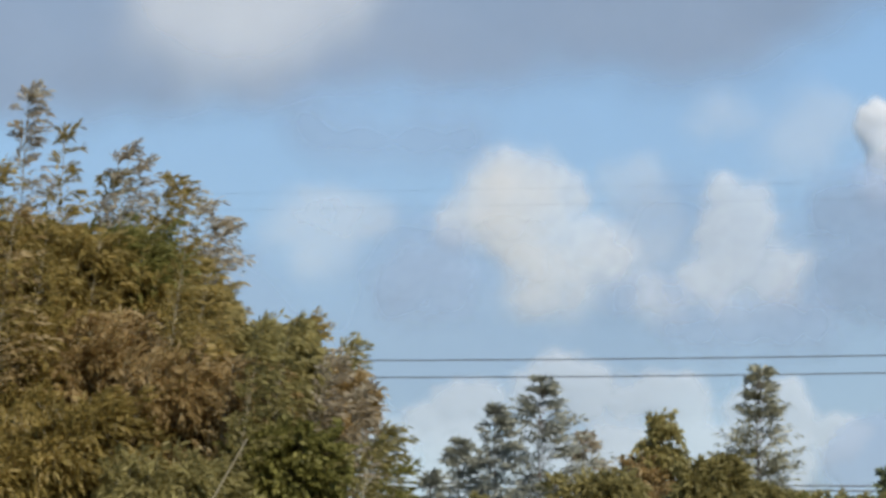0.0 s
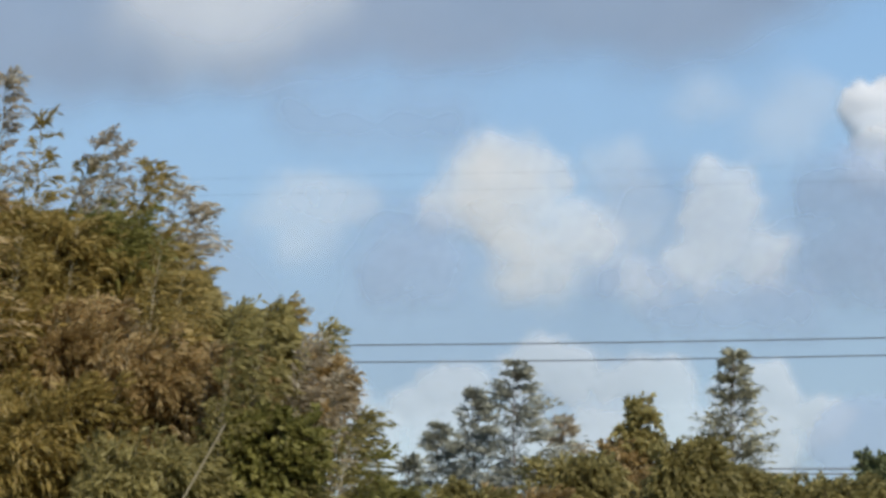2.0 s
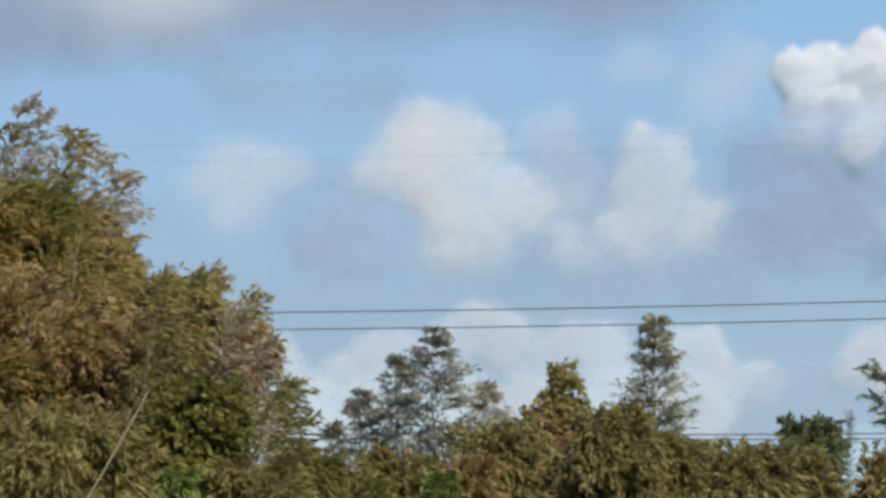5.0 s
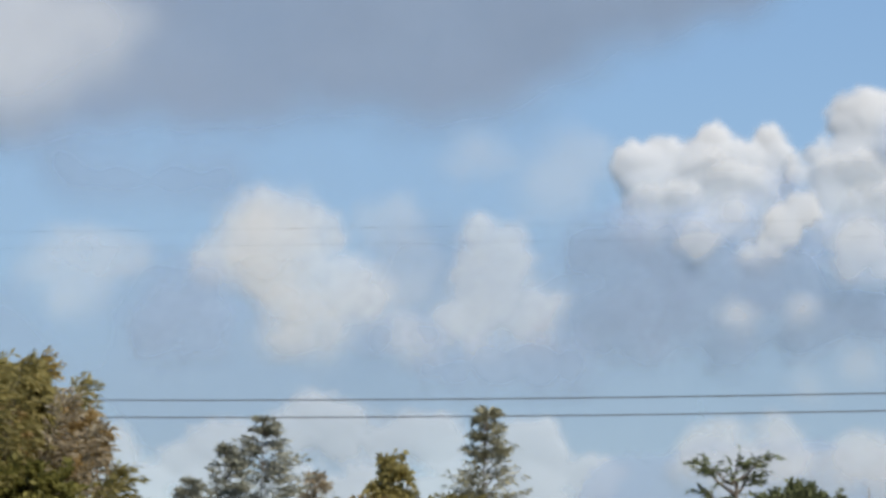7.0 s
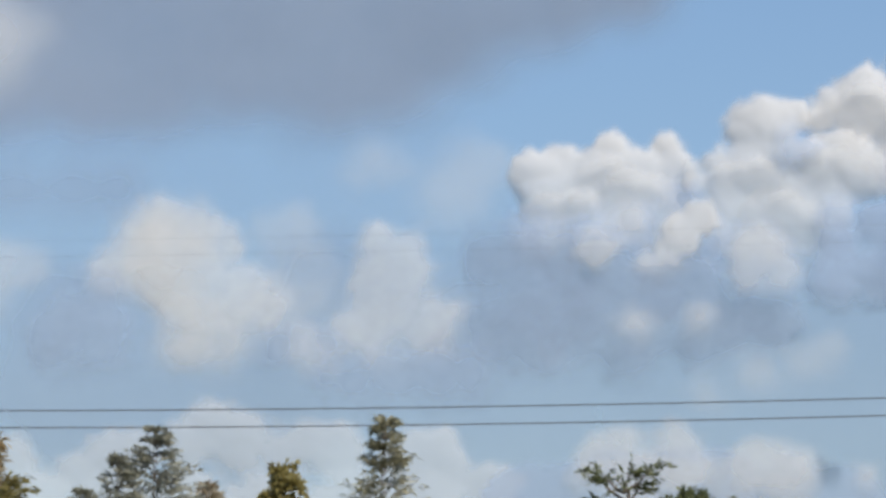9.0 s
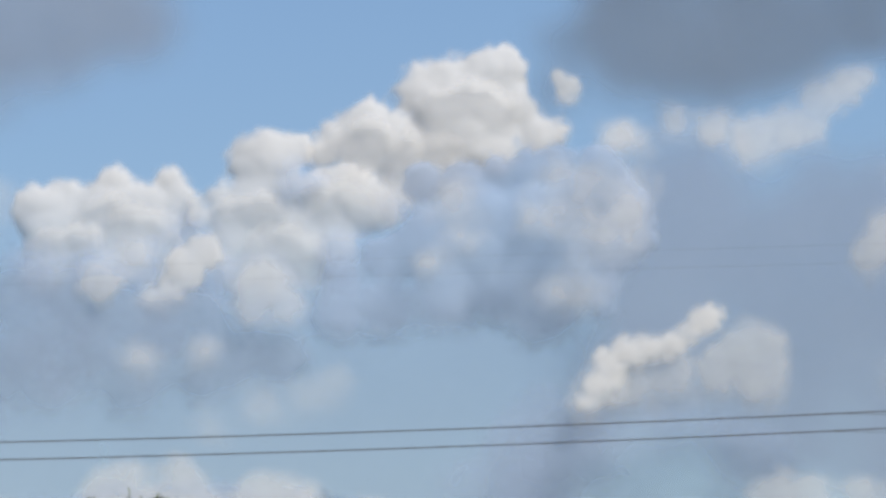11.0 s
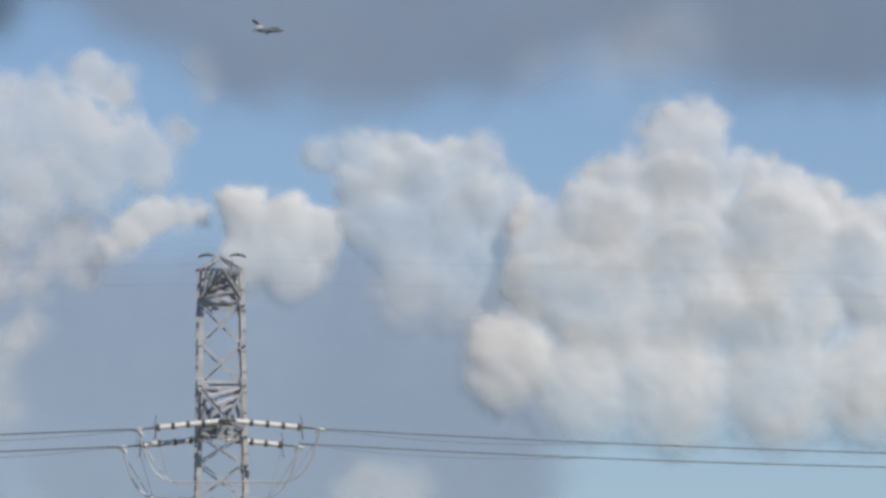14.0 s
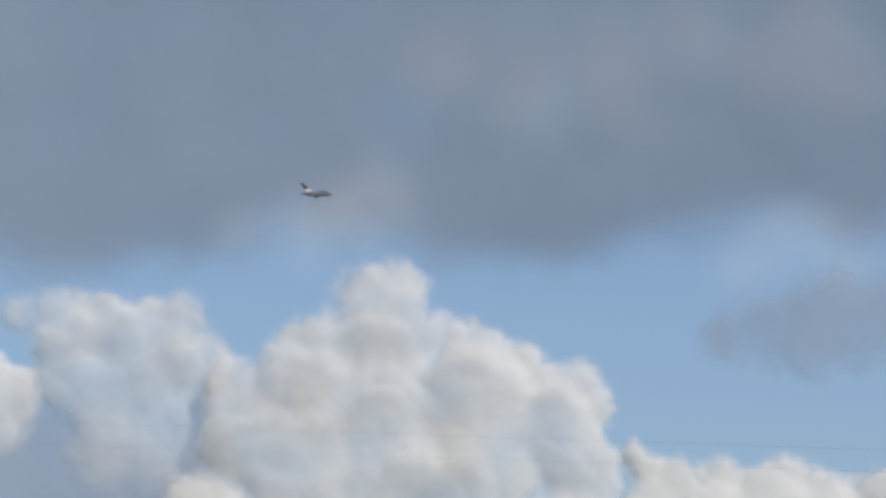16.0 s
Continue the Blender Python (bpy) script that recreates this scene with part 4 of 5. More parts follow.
for k, (az, top) in enumerate(((-13.3, 5.12), (-13.48, 5.3), (-13.62, 5.42), (-13.95, 5.62), (-14.12, 5.7), (-13.42, 4.85), (-12.28, 3.98), (-12.35, 4.12))):
    bamboo(az, top, top - 0.9, 70.5 + 0.3 * k, 0.5, PALE, "thin bamboo tip with sparse bleached leaves", 180 + k, 17, 20, 0.6, 0.5, 0.1)
# the shorter stand beside the grove
bush("bamboo_thicket", "bamboo", -12.88, 4.05, 67, 0.3, 0.32, OLIVE, "leafy olive-green bush top", 41, 40, 14, 14, 0.13, 0.16, 0.3, 0.2, 0.5, CANE, "bamboo grove")
bush("bamboo_thicket", "bamboo", -13.1, 3.6, 67, 0.4, 0.45, BROWN, MASS, 42, 44, 14, 15, 0.12, 0.13, 0.5, 0.15, 0.3, CANE, "bamboo grove")
bush("bamboo_thicket", "bamboo", -12.42, 3.72, 68, 0.26, 0.3, BROWN, "browned tuft of bamboo leaves", 43, 36, 14, 15, 0.12, 0.13, 0.5, 0.2, 0.2, CANE, "bamboo grove")
bamboo(-12.3, 4.19, 3.0, 69, 0.42, OLIVE, TIP, 44, 50, 22, 0.3, 0.35, 0.11)
bamboo(-12.62, 4.4, 3.2, 68.5, 0.45, BAMBOO, TIP, 45, 56, 28, 0.3, 0.3)
bamboo(-12.02, 3.5, 2.4, 69, 0.5, OLIVE, "green bamboo leaning outward with hanging leaves", 46, 60, 22, 0.5, 0.4, 0.11)
bush("shrub", "bush", -12.8, 3.1, 66, 0.5, 0.45, GREEN, "fresh green leafy shrub below bamboo", 47, 50, 14, 14, 0.1, 0.3, 0.2)
bush("shrub", "bush", -12.3, 2.5, 66, 0.5, 0.4, OLIVE, "olive shrub with mixed leaves", 48, 46, 14, 14, 0.1, 0.25)
bush("shrub", "bush", -11.85, 2.7, 70, 0.26, 0.28, GREEN, "light green feathery shrub", 49, 40, 14, 12, 0.11, 0.14, 0.4, 0.25)
bush("climbing_vine", "vine", -12.85, 2.74, 64.4, 0.12, 0.1, VINE, "bright green climbing vine over a shrub", 50, 9, 6, 7, 0.12, 0.35, 0.4)
bush("climbing_vine", "vine", -10.8, 2.7, 74, 0.1, 0.08, VINE, "bright green climbing vine over a shrub", 51, 8, 6, 7, 0.12, 0.35, 0.4)
# the leaning dry cane
ob = plant("bamboo_cane", -15.8, 63.2, "bare pale bamboo cane leaning against the thicket", "bamboo", "bamboo grove")
bm = bmesh.new()
tube(bm, [(2.95 * k / 8 + 0.03 * math.sin(k), 0, 5.42 * k / 8) for k in range(9)], [0.018 - 0.0013 * k for k in range(9)], 8)
part("culm", bm, CANE, ob)
# the middle thicket
CEDAR = conifer(-10.83, 3.93, 2.3, 84, 0.9, "dark grey-green conifer with feathery boughs", 60, 17, 8, 40, 0.085, None, "conifer_tree", 0.75)
conifer(-11.12, 3.72, 2.3, 85, 0.68, "smaller dark conifer beside a taller one", 61, 14, 8, 40, 0.085, None, "conifer_tree", 0.75)
conifer(-11.4, 3.45, 2.3, 86, 0.6, "smaller dark conifer beside a taller one", 62, 12, 8, 40, 0.085, None, "conifer_tree", 0.75)
conifer(-11.65, 3.2, 2.2, 84, 0.34, "low dark conifer at the edge of a thicket", 67, 10, 8, 36, 0.07)
FIR = conifer(-9.08, 4.02, 2.4, 84, 0.7, "slender grey-green conifer with upswept feathery boughs", 63, 16, 8, 36, 0.085, SPRUCE, "conifer_tree", 1.25)
conifer(-10.42, 3.5, 2.6, 88, 0.36, "thin pale tree top with sparse twigs", 64, 10, 6, 24, 0.1, PALE, "sparse_tree", 0.7)
bush("broadleaf_tree", "tree", -9.84, 3.42, 82, 0.12, 0.27, OLIVE, "small tree with browning leaves", 65, 20, 7, 10, 0.1, 0.25, 0.4, 0.2)
bush("broadleaf_tree", "tree", -9.95, 3.08, 82, 0.22, 0.26, BROWN, "small tree with browning leaves", 66, 24, 8, 10, 0.1, 0.25)
for k, (az, el, w, h, mat) in enumerate([(-11.6, 2.42, 0.4, 0.36, GREEN), (-11.2, 2.6, 0.4, 0.36, OLIVE), (-10.75, 2.55, 0.4, 0.4, BROWN), (-10.35, 2.85, 0.4, 0.38, OLIVE),
                                         (-9.95, 2.75, 0.4, 0.4, BROWN), (-9.45, 3.02, 0.3, 0.3, OLIVE), (-9.55, 2.6, 0.5, 0.35, GOLD), (-9.05, 2.75, 0.35, 0.35, OLIVE),
                                         (-8.7, 2.72, 0.34, 0.3, GREEN), (-8.35, 2.72, 0.34, 0.32, OLIVE), (-8.05, 2.6, 0.3, 0.4, OLIVE), (-7.2, 2.6, 0.3, 0.4, GOLD),
                                         (-6.85, 2.95, 0.26, 0.3, GOLD), (-10.55, 2.4, 0.3, 0.3, GREEN), (-9.2, 2.3, 0.6, 0.3, GREEN), (-8.2, 2.35, 0.6, 0.3, OLIVE)]):
    lab = {"fresh green leaves": "green leafy shrub in a thicket", "dull olive leaves": "olive-green shrub in a thicket",
           "browned bamboo leaves": "browning shrub in a thicket", "yellowing leaves": "golden-yellow autumn shrub in a thicket"}[mat.name]
    bush("shrub", "bush", az, el, 76 + (k * 29 % 9) * 0.4, w, h, mat, lab, 70 + k, 44, 13, 14, 0.115, 0.19, 0.4, 0.16)
bush("evergreen_tree", "tree", -7.88, 2.92, 96, 0.24, 0.3, DARK, "dense dark evergreen tree with a rounded top", 90, 60, 14, 14, 0.1, 0.3, 0.1, 0.05)
bush("evergreen_tree", "tree", -6.62, 3.12, 96, 0.36, 0.28, DARK, "broad dark evergreen tree crown", 91, 70, 14, 14, 0.1, 0.3, 0.1, 0.05)
pine(-7.12, 3.64, 98, 0.24, "open pine top with flat spreading boughs", 92)
conifer(-7.55, 3.3, 2.3, 92, 0.3, "leafless grey twiggy tree", 93, 12, 8, 4, 0.04, BARK, "bare_tree", 1.8)


# ---- power line ----
def wire(name, label, path, r, group="overhead conductors"):
    bm = bmesh.new()
    mid = Vector(path[len(path) // 2])
    tube(bm, [Vector(p) - mid for p in path], r, 6)
    me = bpy.data.meshes.new(name)
    bm.to_mesh(me)
    bm.free()
    me.materials.append(WIRE)
    ob = new(name, me)
    ob.location = mid
    return tagged(ob, label, "power line", group)


TX, NEAR, MIDDLE, FAR = 4.15, 174.3, 176.0, 177.7
X0, X1 = -46.0, 40.0


def sag(x0, x1, y, a, b, c, n=40):
    return [(x, y, a * x * x + b * x + c) for x in (x0 + (x1 - x0) * k / n for k in range(n + 1))]


PHASE, EARTH = "taut grey power conductor sagging towards a pylon", "thin overhead earth wire"
wire("power_cable", PHASE, sag(X0, 2.05, NEAR, 5.67e-4, 0.03746, 14.932), 0.018)
wire("power_cable", PHASE, sag(X0, 1.7, FAR, 5.89e-4, 0.03907, 14.776), 0.018)
wire("power_cable", PHASE, sag(6.5, X1, NEAR, 1.0e-3, -0.072, 15.43), 0.016)
wire("power_cable", PHASE, sag(6.1, X1, FAR, 1.2e-3, -0.075, 15.32), 0.016)
wire("earth_wire", EARTH, sag(X0, 3.9, NEAR, 1.87e-4, 0.0183, 18.94), 0.0024, "earth wires")
wire("earth_wire", EARTH, sag(X0, 3.6, FAR, 1.0e-4, 0.0135, 18.80), 0.0024, "earth wires")
wire("earth_wire", EARTH, sag(4.9, X1, NEAR, 0.0, -0.0245, 19.23), 0.0024, "earth wires")
wire("earth_wire", EARTH, sag(4.6, X1, FAR, 0.0, -0.0235, 19.0), 0.0024, "earth wires")


# slack jumper wires that run below the conductors beside the pylon
for x0, x1, y, a, b, c in ((-4.2, 2.05, NEAR, 5.67e-4, 0.03746, 14.932), (-4.6, 1.7, FAR, 5.89e-4, 0.03907, 14.776), (6.5, 13.5, NEAR, 1.0e-3, -0.072, 15.43), (6.1, 13.0, FAR, 1.2e-3, -0.075, 15.32)):
    path = sag(x0, x1, y - 0.03, a, b, c, 24)
    wire("slack_wire", "thin slack wire hung below a conductor", [(px, py, pz - 0.13 * math.sin(math.pi * k / 24) - 0.02) for k, (px, py, pz) in enumerate(path)], 0.006, "slack wires at the pylon")


def pylon():
    ob = thing("transmission_tower", pose(TX, MIDDLE, 0), "galvanised steel lattice pylon with tension insulators", "pylon")

    def half(z):
        return 0.485 + (19.0 - z) * 0.0175

    def leg(i, z):
        sx, sy = [(-1, -1), (1, -1), (1, 1), (-1, 1)][i]
        return Vector((sx * half(z), sy * half(z), z))
    for i in range(4):
        bm = bmesh.new()
        angle_bar(bm, leg(i, 0), leg(i, 19.05), 0.12, 0.016, math.pi / 2 * i)
        for k in range(26):
            p = leg(i, 6.0 + k * 0.5)
            out = Vector((p.x, 0, 0)).normalized() * 0.11
            tube(bm, [p, p + out], 0.012, 4)
        part("leg", bm, STEEL, ob)
    levels = [18.2, 17.21, 16.24, 15.0, 14.28, 13.46, 12.6, 11.6, 10.5, 9.3, 8.0, 6.6, 5.1, 3.4, 1.6]
    for za, zb in zip(levels, levels[1:]):
        for i in range(4):
            j = (i + 1) % 4
            for a, b in ((leg(i, za), leg(j, zb)), (leg(j, za), leg(i, zb))):
                bm = bmesh.new()
                angle_bar(bm, a, b, 0.036, 0.007)
                part("brace", bm, STEEL, ob)
    for z in (18.2, 18.12, 16.24, 16.1, 15.25, 14.97, 12.6, 9.3):
        for i in range(4):
            bm = bmesh.new()
            angle_bar(bm, leg(i, z), leg((i + 1) % 4, z), 0.07, 0.012)
            part("crossbar", bm, STEEL, ob)
    # gusset plates where the braces meet the legs
    for z in levels[:8]:
        for i in range(4):
            p = leg(i, z)
            bm = bmesh.new()
            bmesh.ops.create_cube(bm, size=1, matrix=Matrix.Translation(p) @ Matrix.Diagonal((0.16, 0.16, 0.2, 1)))
            bmesh.ops.bevel(bm, geom=bm.edges[:], offset=0.02, segments=1, affect="EDGES")
            part("gusset_plate", bm, STEEL, ob)
    # arms run along the line of sight, near and far
    for side in (-1, 1):
        legs = (0, 1) if side < 0 else (3, 2)
        for tip, zt, zb, nm in ((Vector((0.02 * -side, side * 1.7, 18.85)), 19.0, 18.25, "earth_wire_arm"), (Vector((0.1 * -side, side * 1.7, 15.22)), 16.1, 15.1, "crossarm")):
            bm = bmesh.new()
            for i in legs:
                angle_bar(bm, leg(i, zt), tip, 0.075, 0.012)
                angle_bar(bm, leg(i, zb), tip, 0.075, 0.012)
                for k in (0.25, 0.5, 0.75):
                    angle_bar(bm, leg(i, zt).lerp(tip, k), leg(i, zb).lerp(tip, max(0, k - 0.25)), 0.05, 0.008)
            a, b = legs
            for k in (0.25, 0.5, 0.75):
                angle_bar(bm, leg(a, zt).lerp(tip, k), leg(b, zt).lerp(tip, k - 0.25), 0.05, 0.008)
                angle_bar(bm, leg(a, zb).lerp(tip, k), leg(b, zb).lerp(tip, k), 0.05, 0.008)
                angle_bar(bm, leg(b, zb).lerp(tip, k), leg(a, zb).lerp(tip, k - 0.25), 0.05, 0.008)
            part(nm, bm, STEEL, ob)
    for i in range(4):
        bm = bmesh.new()
        angle_bar(bm, leg(i, 19.0), (0, 0, 19.34), 0.06, 0.01)
        part("peak_bar", bm, STEEL, ob)
    # clamps and arched horns of the earth wires
    for side in (-1, 1):
        for s in (-1, 1):
            bm = bmesh.new()
            c = Vector((s * 0.36, side * 1.72, 19.16))
            tube(bm, [c + Vector((s * 0.24 * math.sin(w), 0, 0.13 * math.cos(w) - 0.05)) for w in (-0.9, -0.5, 0, 0.5, 0.9, 1.2)], [0.015, 0.025, 0.035, 0.035, 0.025, 0.012], 6)
            tube(bm, [c + Vector((-s * 0.12, 0, -0.03)), c + Vector((-s * 0.14, 0, -0.3))], 0.012, 5)
            part("earth_wire_clamp", bm, RUSTY, ob)
    # tension strings, one to each side of each arm tip, and the jumper loops below them
    for side, ztip, ends in ((-1, 15.22, (-2.05, 2.35)), (1, 15.05, (-2.4, 1.95))):
        tip = Vector((0.1 * -side, side * 1.7, ztip))
        clamps = []
        for e in ends:
            end = Vector((e, side * 1.7, ztip - 0.22))
            d = end - tip
            string = thing("insulator_string", Matrix(), "white porcelain tension insulator string", "")
            string.parent = ob
            bm = bmesh.new()
            tube(bm, [tip, end], 0.022, 6)
            put(part("rod", bm, RUSTY, ob), string)
            for k in range(4):
                a, b = tip + d * (0.10 + 0.17 * k), tip + d * (0.25 + 0.17 * k)
                bm = bmesh.new()
                n = 13
                tube(bm, [a.lerp(b, q / (n - 1)) for q in range(n)], [0.055 if q % 2 else 0.075 for q in range(n)], 10)
                put(part("insulator", bm, PORCELAIN, ob), string)
                bm = bmesh.new()
                tube(bm, [b - d.normalized() * 0.01, b + d.normalized() * 0.07], 0.085, 8)
                put(part("cap", bm, RUSTY, ob), string)
            bm = bmesh.new()
            up = Vector((0, 0, 1))
            h = tip + d * 0.8
            tube(bm, [h, h + up * 0.12 + d.normalized() * 0.02, h + up * 0.3 - d.normalized() * 0.03], 0.011, 5)
            tube(bm, [h, h - up * 0.12, h - up * 0.3 + d.normalized() * 0.04], 0.011, 5)
            put(part("arcing_horn", bm, RUSTY, ob), string)
            bm = bmesh.new()
            tube(bm, [end - d.normalized() * 0.12, end, end + d.normalized() * 0.12 - up * 0.02], [0.03, 0.05, 0.02], 6)
            tube(bm, [end, end - d.normalized() * 0.12 - up * 0.16], 0.035, 6)
            put(part("dead_end_clamp", bm, STEEL, ob), string)
            clamps.append(end)
        a, b = clamps
        drop = 1.22
        for shift in (0.0, 0.22):
            bm = bmesh.new()
            path = []
            for k in range(25):
                s = k / 24
                x = a.x + (b.x - a.x) * s
                edge = min(s, 1 - s) * 2
                z = a.z - 0.05 - drop * (1 - (1 - min(1, edge * 2.6)) ** 2.6) ** 0.8 - shift * 0.25
                path.append((x + (0.3 * (1 if s < 0.5 else -1) * (1 - edge) * edge) + (shift if s < 0.5 else -shift) * (1 if 0 < s < 1 else 0), a.y + shift, z))
            tube(bm, path, 0.02 if shift == 0 else 0.012, 6)
            part("jumper_loop", bm, STEEL, ob)
        for e, s in ((a, 1), (b, -1)):
            bm = bmesh.new()
            tube(bm, [e + Vector((s * 0.35, 0.1, 0.2)), e + Vector((s * 0.75, 0.1, -drop))], 0.01, 5)
            part("hanger", bm, STEEL, ob)
    bm = bmesh.new()
    for i in range(4):
        p = leg(i, 0)
        bmesh.ops.create_cube(bm, size=1, matrix=Matrix.Translation((p.x, p.y, 0.15)) @ Matrix.Diagonal((0.6, 0.6, 0.5, 1)))
    part("footing", bm, CONCRETE, ob)


pylon()


# ---- distant utility pole, its wires and a house ----
def utility_pole():
    spot = at(-6.17, 0, 130)
    ob = thing("utility_pole", pose(spot.x, spot.y, 0, 0, 0, 6), "dark utility pole with a wooden crossarm", "utility pole")
    top = height(3.2, 130)
    bm = bmesh.new()
    tube(bm, [(0, 0, 0), (0, 0, top * 0.5), (0, 0, top)], [0.16, 0.14, 0.11], 10)
    part("pole", bm, CONCRETE, ob)
    bm = bmesh.new()
    bmesh.ops.create_cube(bm, size=1, matrix=Matrix.Translation((0.15, -0.12, top - 0.1)) @ Matrix.Diagonal((1.5, 0.1, 0.1, 1)))
    bmesh.ops.bevel(bm, geom=bm.edges[:], offset=0.01, segments=1, affect="EDGES")
    part("crossarm", bm, RUSTY, ob)
    bm = bmesh.new()
    tube(bm, [(0.28, 0, top - 0.1), (0.28, 0, top + 0.55)], 0.02, 6)
    part("mast", bm, STEEL, ob)
    for x in (-0.5, 0.1, 0.75):
        bm = bmesh.new()
        tube(bm, [(x, -0.12, top - 0.06), (x, -0.12, top), (x, -0.12, top + 0.08), (x, -0.12, top + 0.14)], [0.03, 0.06, 0.035, 0.05], 8)
        part("pin_insulator", bm, PORCELAIN, ob)
    bm = bmesh.new()
    tube(bm, [(0.2, -0.12, top - 0.55), (0.6, -0.12, top - 0.15)], 0.03, 6)
    part("brace", bm, RUSTY, ob)
    for dz in (0.0, 0.09):
        a, b = at(-13.0, 3.13, 130), at(-6.17, 3.12, 130)
        wire("distribution_cable", "thin dark distribution cable on a roadside pole", [tuple(a.lerp(b, k / 20) - Vector((0, 0, dz + 0.04 * 4 * (k / 20) * (1 - k / 20)))) for k in range(21)], 0.016, "distribution cables")


utility_pole()


def house():
    spot = at(-7.1, 0, 118)
    ob = thing("house", pose(spot.x, spot.y, 0, 0, 0, 8), "small cream house with a blue metal roof", "house")
    ridge = height(2.66, 118)
    eave = ridge - 1.6
    bm = bmesh.new()
    bmesh.ops.create_cube(bm, size=1, matrix=Matrix.Translation((2.5, 2, eave / 2)) @ Matrix.Diagonal((5, 6, eave, 1)))
    part("wall", bm, RENDERED, ob)
    bm = bmesh.new()
    for s in (-1, 1):
        lo, hi = Vector((2.5, 2 + s * 3.5, eave - 0.15)), Vector((2.5, 2, ridge))
        v = [bm.verts.new((x, p.y, p.z + dz)) for dz in (0, 0.1) for x, p in ((-0.4, lo), (5.4, lo), (5.4, hi), (-0.4, hi))]
        for f in ((0, 1, 2, 3), (7, 6, 5, 4), (0, 4, 5, 1), (1, 5, 6, 2), (2, 6, 7, 3), (3, 7, 4, 0)):
            bm.faces.new([v[i] for i in f])
    for k in range(14):
        for s in (-1, 1):
            tube(bm, [(-0.2 + 0.42 * k, 2 + s * 3.5, eave - 0.02), (-0.2 + 0.42 * k, 2, ridge + 0.12)], 0.03, 5)
    part("roof", bm, ROOFING, ob)


house()


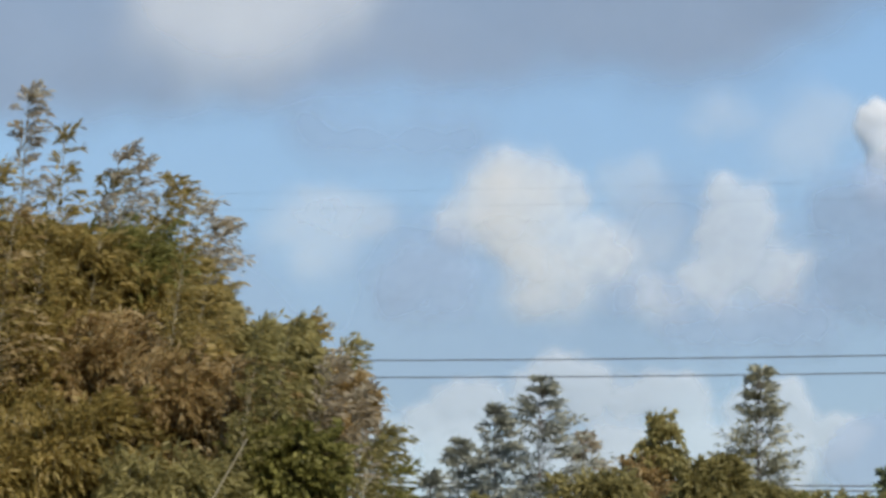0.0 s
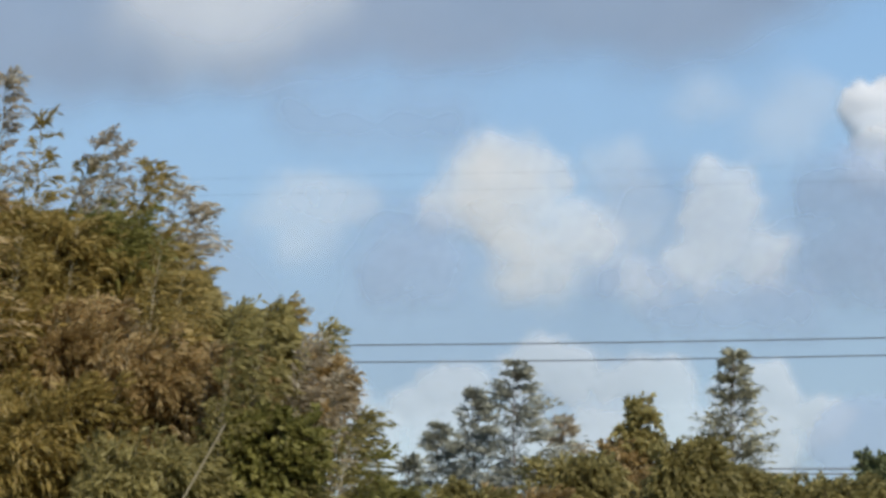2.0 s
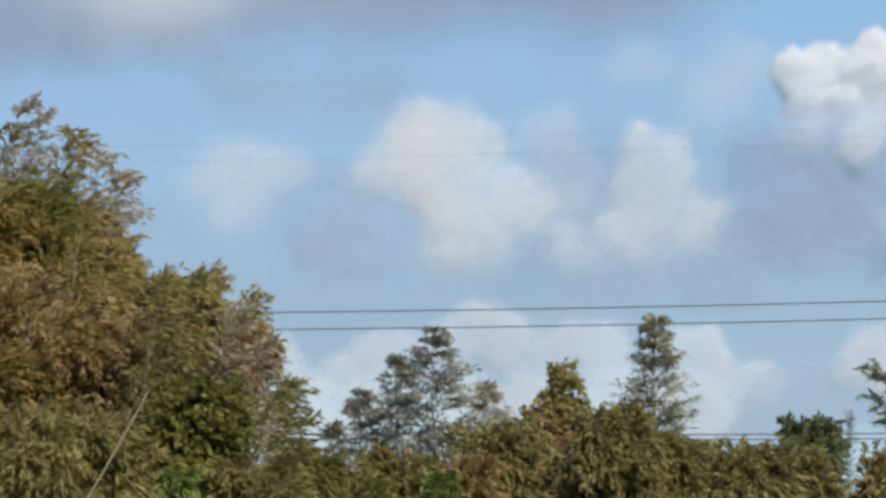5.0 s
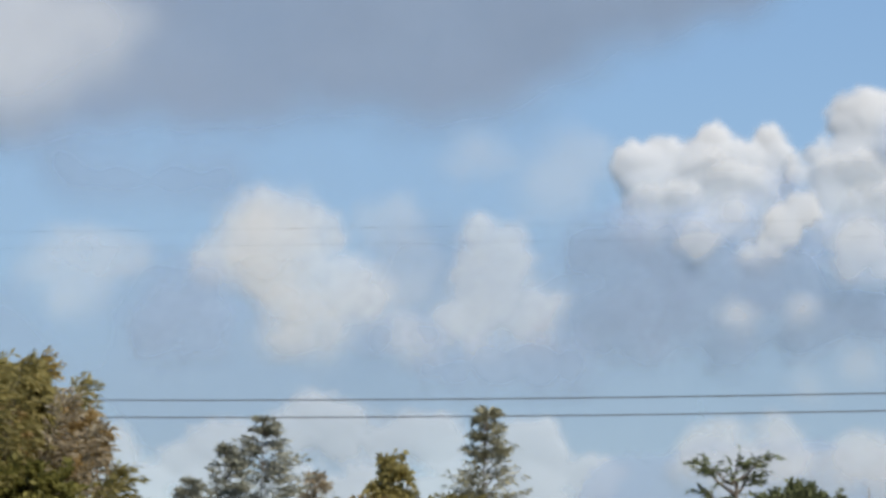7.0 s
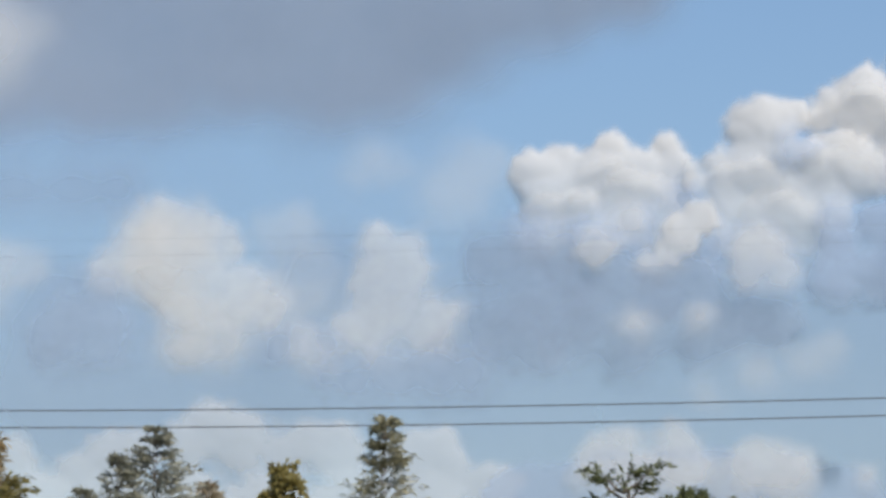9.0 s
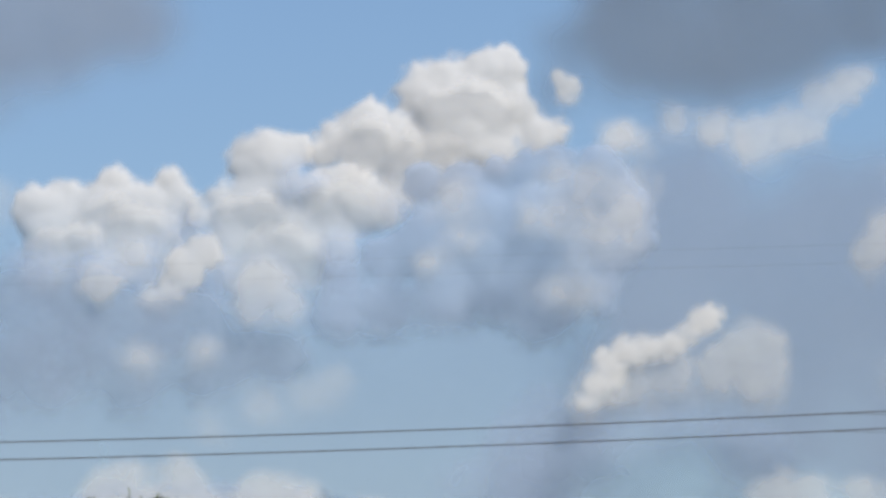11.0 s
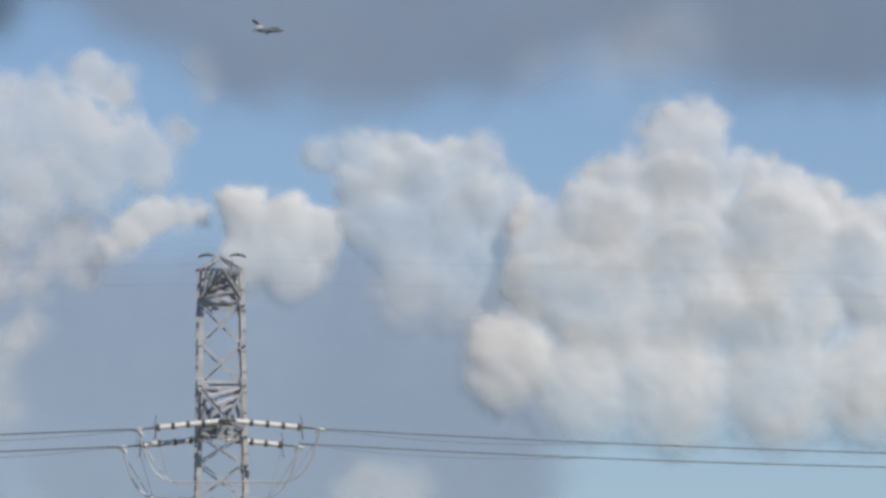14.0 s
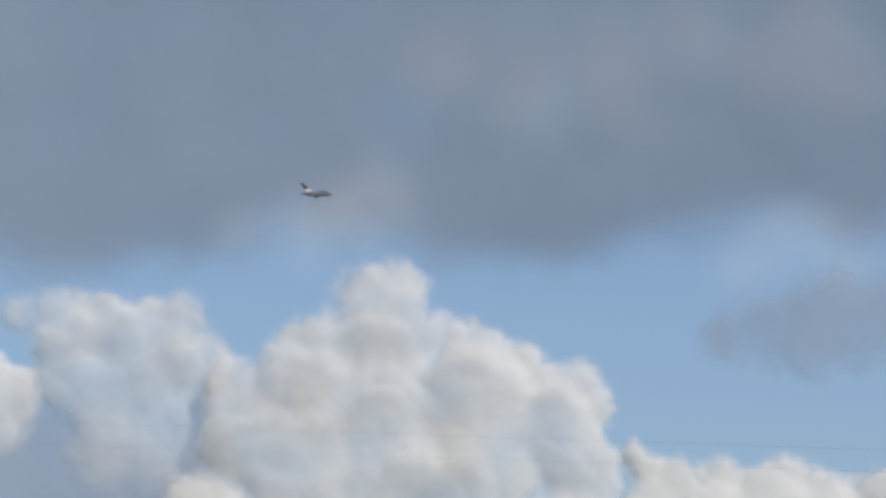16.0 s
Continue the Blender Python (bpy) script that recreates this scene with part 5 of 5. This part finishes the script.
# ---- aircraft ----
def jet():
    """A small twin-engined jet trainer, 13 m long; its nose points along its own x."""
    ob = thing("jet_aircraft", Matrix(), "small grey jet aircraft with a dark tail fin, wheels down", "aircraft")
    bm = bmesh.new()
    prof = [(6.6, 0.05, -0.25), (6.2, 0.22, -0.2), (5.4, 0.45, -0.1), (4.2, 0.66, 0.0), (2.6, 0.9, 0.06), (0.6, 1.02, 0.04), (-1.6, 1.02, 0.04), (-3.6, 0.74, 0.14), (-5.0, 0.46, 0.2), (-5.9, 0.3, 0.24)]
    tube(bm, [(x, 0, z) for x, r, z in prof], [r for x, r, z in prof], 16)
    part("fuselage", bm, PAINT, ob, "", True)
    bm = bmesh.new()
    prof = [(4.4, 0.12, 0.5), (3.8, 0.38, 0.62), (2.8, 0.5, 0.78), (1.6, 0.48, 0.8), (0.4, 0.3, 0.72), (-0.6, 0.08, 0.68)]
    tube(bm, [(x, 0, z) for x, r, z in prof], [r for x, r, z in prof], 14)
    part("canopy", bm, CANOPY, ob, "smoked canopy", True)

    def panel(name, quad, thick, material, label=""):
        bm = bmesh.new()
        q = [Vector(p) for p in quad]
        nrm = (q[1] - q[0]).cross(q[3] - q[0]).normalized() * thick / 2
        mid = sum(q, Vector()) / 4
        up = [bm.verts.new(p.lerp(mid, 0.06) + nrm) for p in q]
        ring = [bm.verts.new(p) for p in q]
        dn = [bm.verts.new(p.lerp(mid, 0.06) - nrm) for p in q]
        bm.faces.new(up)
        bm.faces.new(dn[::-1])
        for k in range(4):
            j = (k + 1) % 4
            bm.faces.new((ring[k], ring[j], up[j], up[k]))
            bm.faces.new((dn[k], dn[j], ring[j], ring[k]))
        return part(name, bm, material, ob, label)
    for s in (-1, 1):
        panel("wing", [(1.6, s * 0.7, 0.45), (-0.6, s * 4.9, 0.1), (-1.6, s * 4.9, 0.1), (-1.9, s * 0.7, 0.45)], 0.26, PAINT)
        panel("tailplane", [(-4.2, s * 0.4, 0.25), (-5.7, s * 2.3, 0.0), (-6.5, s * 2.3, 0.0), (-6.0, s * 0.3, 0.25)], 0.14, PAINT)
        bm = bmesh.new()
        tube(bm, [(2.2, s * 0.85, -0.1), (1.6, s * 0.95, -0.1), (-1.5, s * 0.85, -0.05), (-3.8, s * 0.55, 0.05)], [0.3, 0.42, 0.44, 0.3], 12)
        part("engine_nacelle", bm, PAINT, ob, "", True)
        bm = bmesh.new()
        tube(bm, [(-0.4, s * 0.9, -0.4), (-0.6, s * 1.0, -1.35)], 0.08, 6)
        tube(bm, [(-0.6, s * 0.9, -1.4), (-0.6, s * 1.12, -1.4)], 0.28, 12)
        part("landing_gear", bm, RUSTY, ob)
    bm = bmesh.new()
    tube(bm, [(4.3, 0, -0.5), (4.4, 0, -1.35)], 0.07, 6)
    tube(bm, [(4.4, -0.1, -1.4), (4.4, 0.1, -1.4)], 0.22, 12)
    part("landing_gear", bm, RUSTY, ob)
    panel("fin", [(-1.4, 0, 0.7), (-3.2, 0, 2.2), (-4.9, 0, 2.2), (-4.2, 0, 0.5)], 0.18, WHITE, "white fin base")
    panel("fin_tip", [(-3.22, 0, 2.22), (-5.6, 0, 4.4), (-7.0, 0, 4.4), (-4.92, 0, 2.22)], 0.14, RED, "dark fin tip")
    return ob


JET = jet()


def motions():
    # clouds drift slowly to the right with the wind
    for ob, az, dist, c in CLOUDS:
        side = Vector((math.cos(az * SPAN), -math.sin(az * SPAN), 0))
        rows = []
        for k in range(0, 9):
            p = c + side * (dist * 0.0275 * SPAN * (2 * k - 8)) + Vector((0, 0, dist * 0.0011 * SPAN * (2 * k - 8)))
            rows.append((2.0 * k, pose(p.x, p.y, p.z)))
        walk(ob, rows)
    # two tree tops sway in the wind
    for ob, az, reach, rows in ((CEDAR, -10.83, 7.4, [(0, 15), (1, 14), (2, 8), (3, 1), (5.3, 0), (8, 0), (16, 0)]),
                                (FIR, -9.08, 7.5, [(0, 9), (1, 7), (2, 1), (3, -2), (5.3, -2), (7, 2), (7.5, 11), (8.2, 17), (10.3, 6), (16, 0)])):
        p = ob.location.copy()
        walk(ob, [(t, pose(p.x, p.y, 0, 0, math.degrees(s * 0.0066 / reach), -az)) for t, s in rows])
    # the aircraft crosses to the right, coming slowly nearer
    rows = []
    for t, az, el, d, climb in ((0, -18.9, 8.6, 3300, 0), (5, -11.5, 8.2, 3150, 0), (10, -4.15, 7.80, 3000, 0), (13.1, 0.37, 7.615, 2900, 0), (13.5, 0.97, 7.57, 2890, 0), (14, 1.74, 7.549, 2875, 0), (14.5, 2.45, 7.522, 2860, 0),
                                (15, 3.21, 7.496, 2845, 0), (15.5, 3.89, 7.493, 2830, 0), (16, 4.57, 7.52, 2815, 0)):
        p = at(az, el, d)
        rows.append((t, pose(p.x, p.y, p.z, 14, 1, -14 - az)))
    walk(JET, rows)


motions()
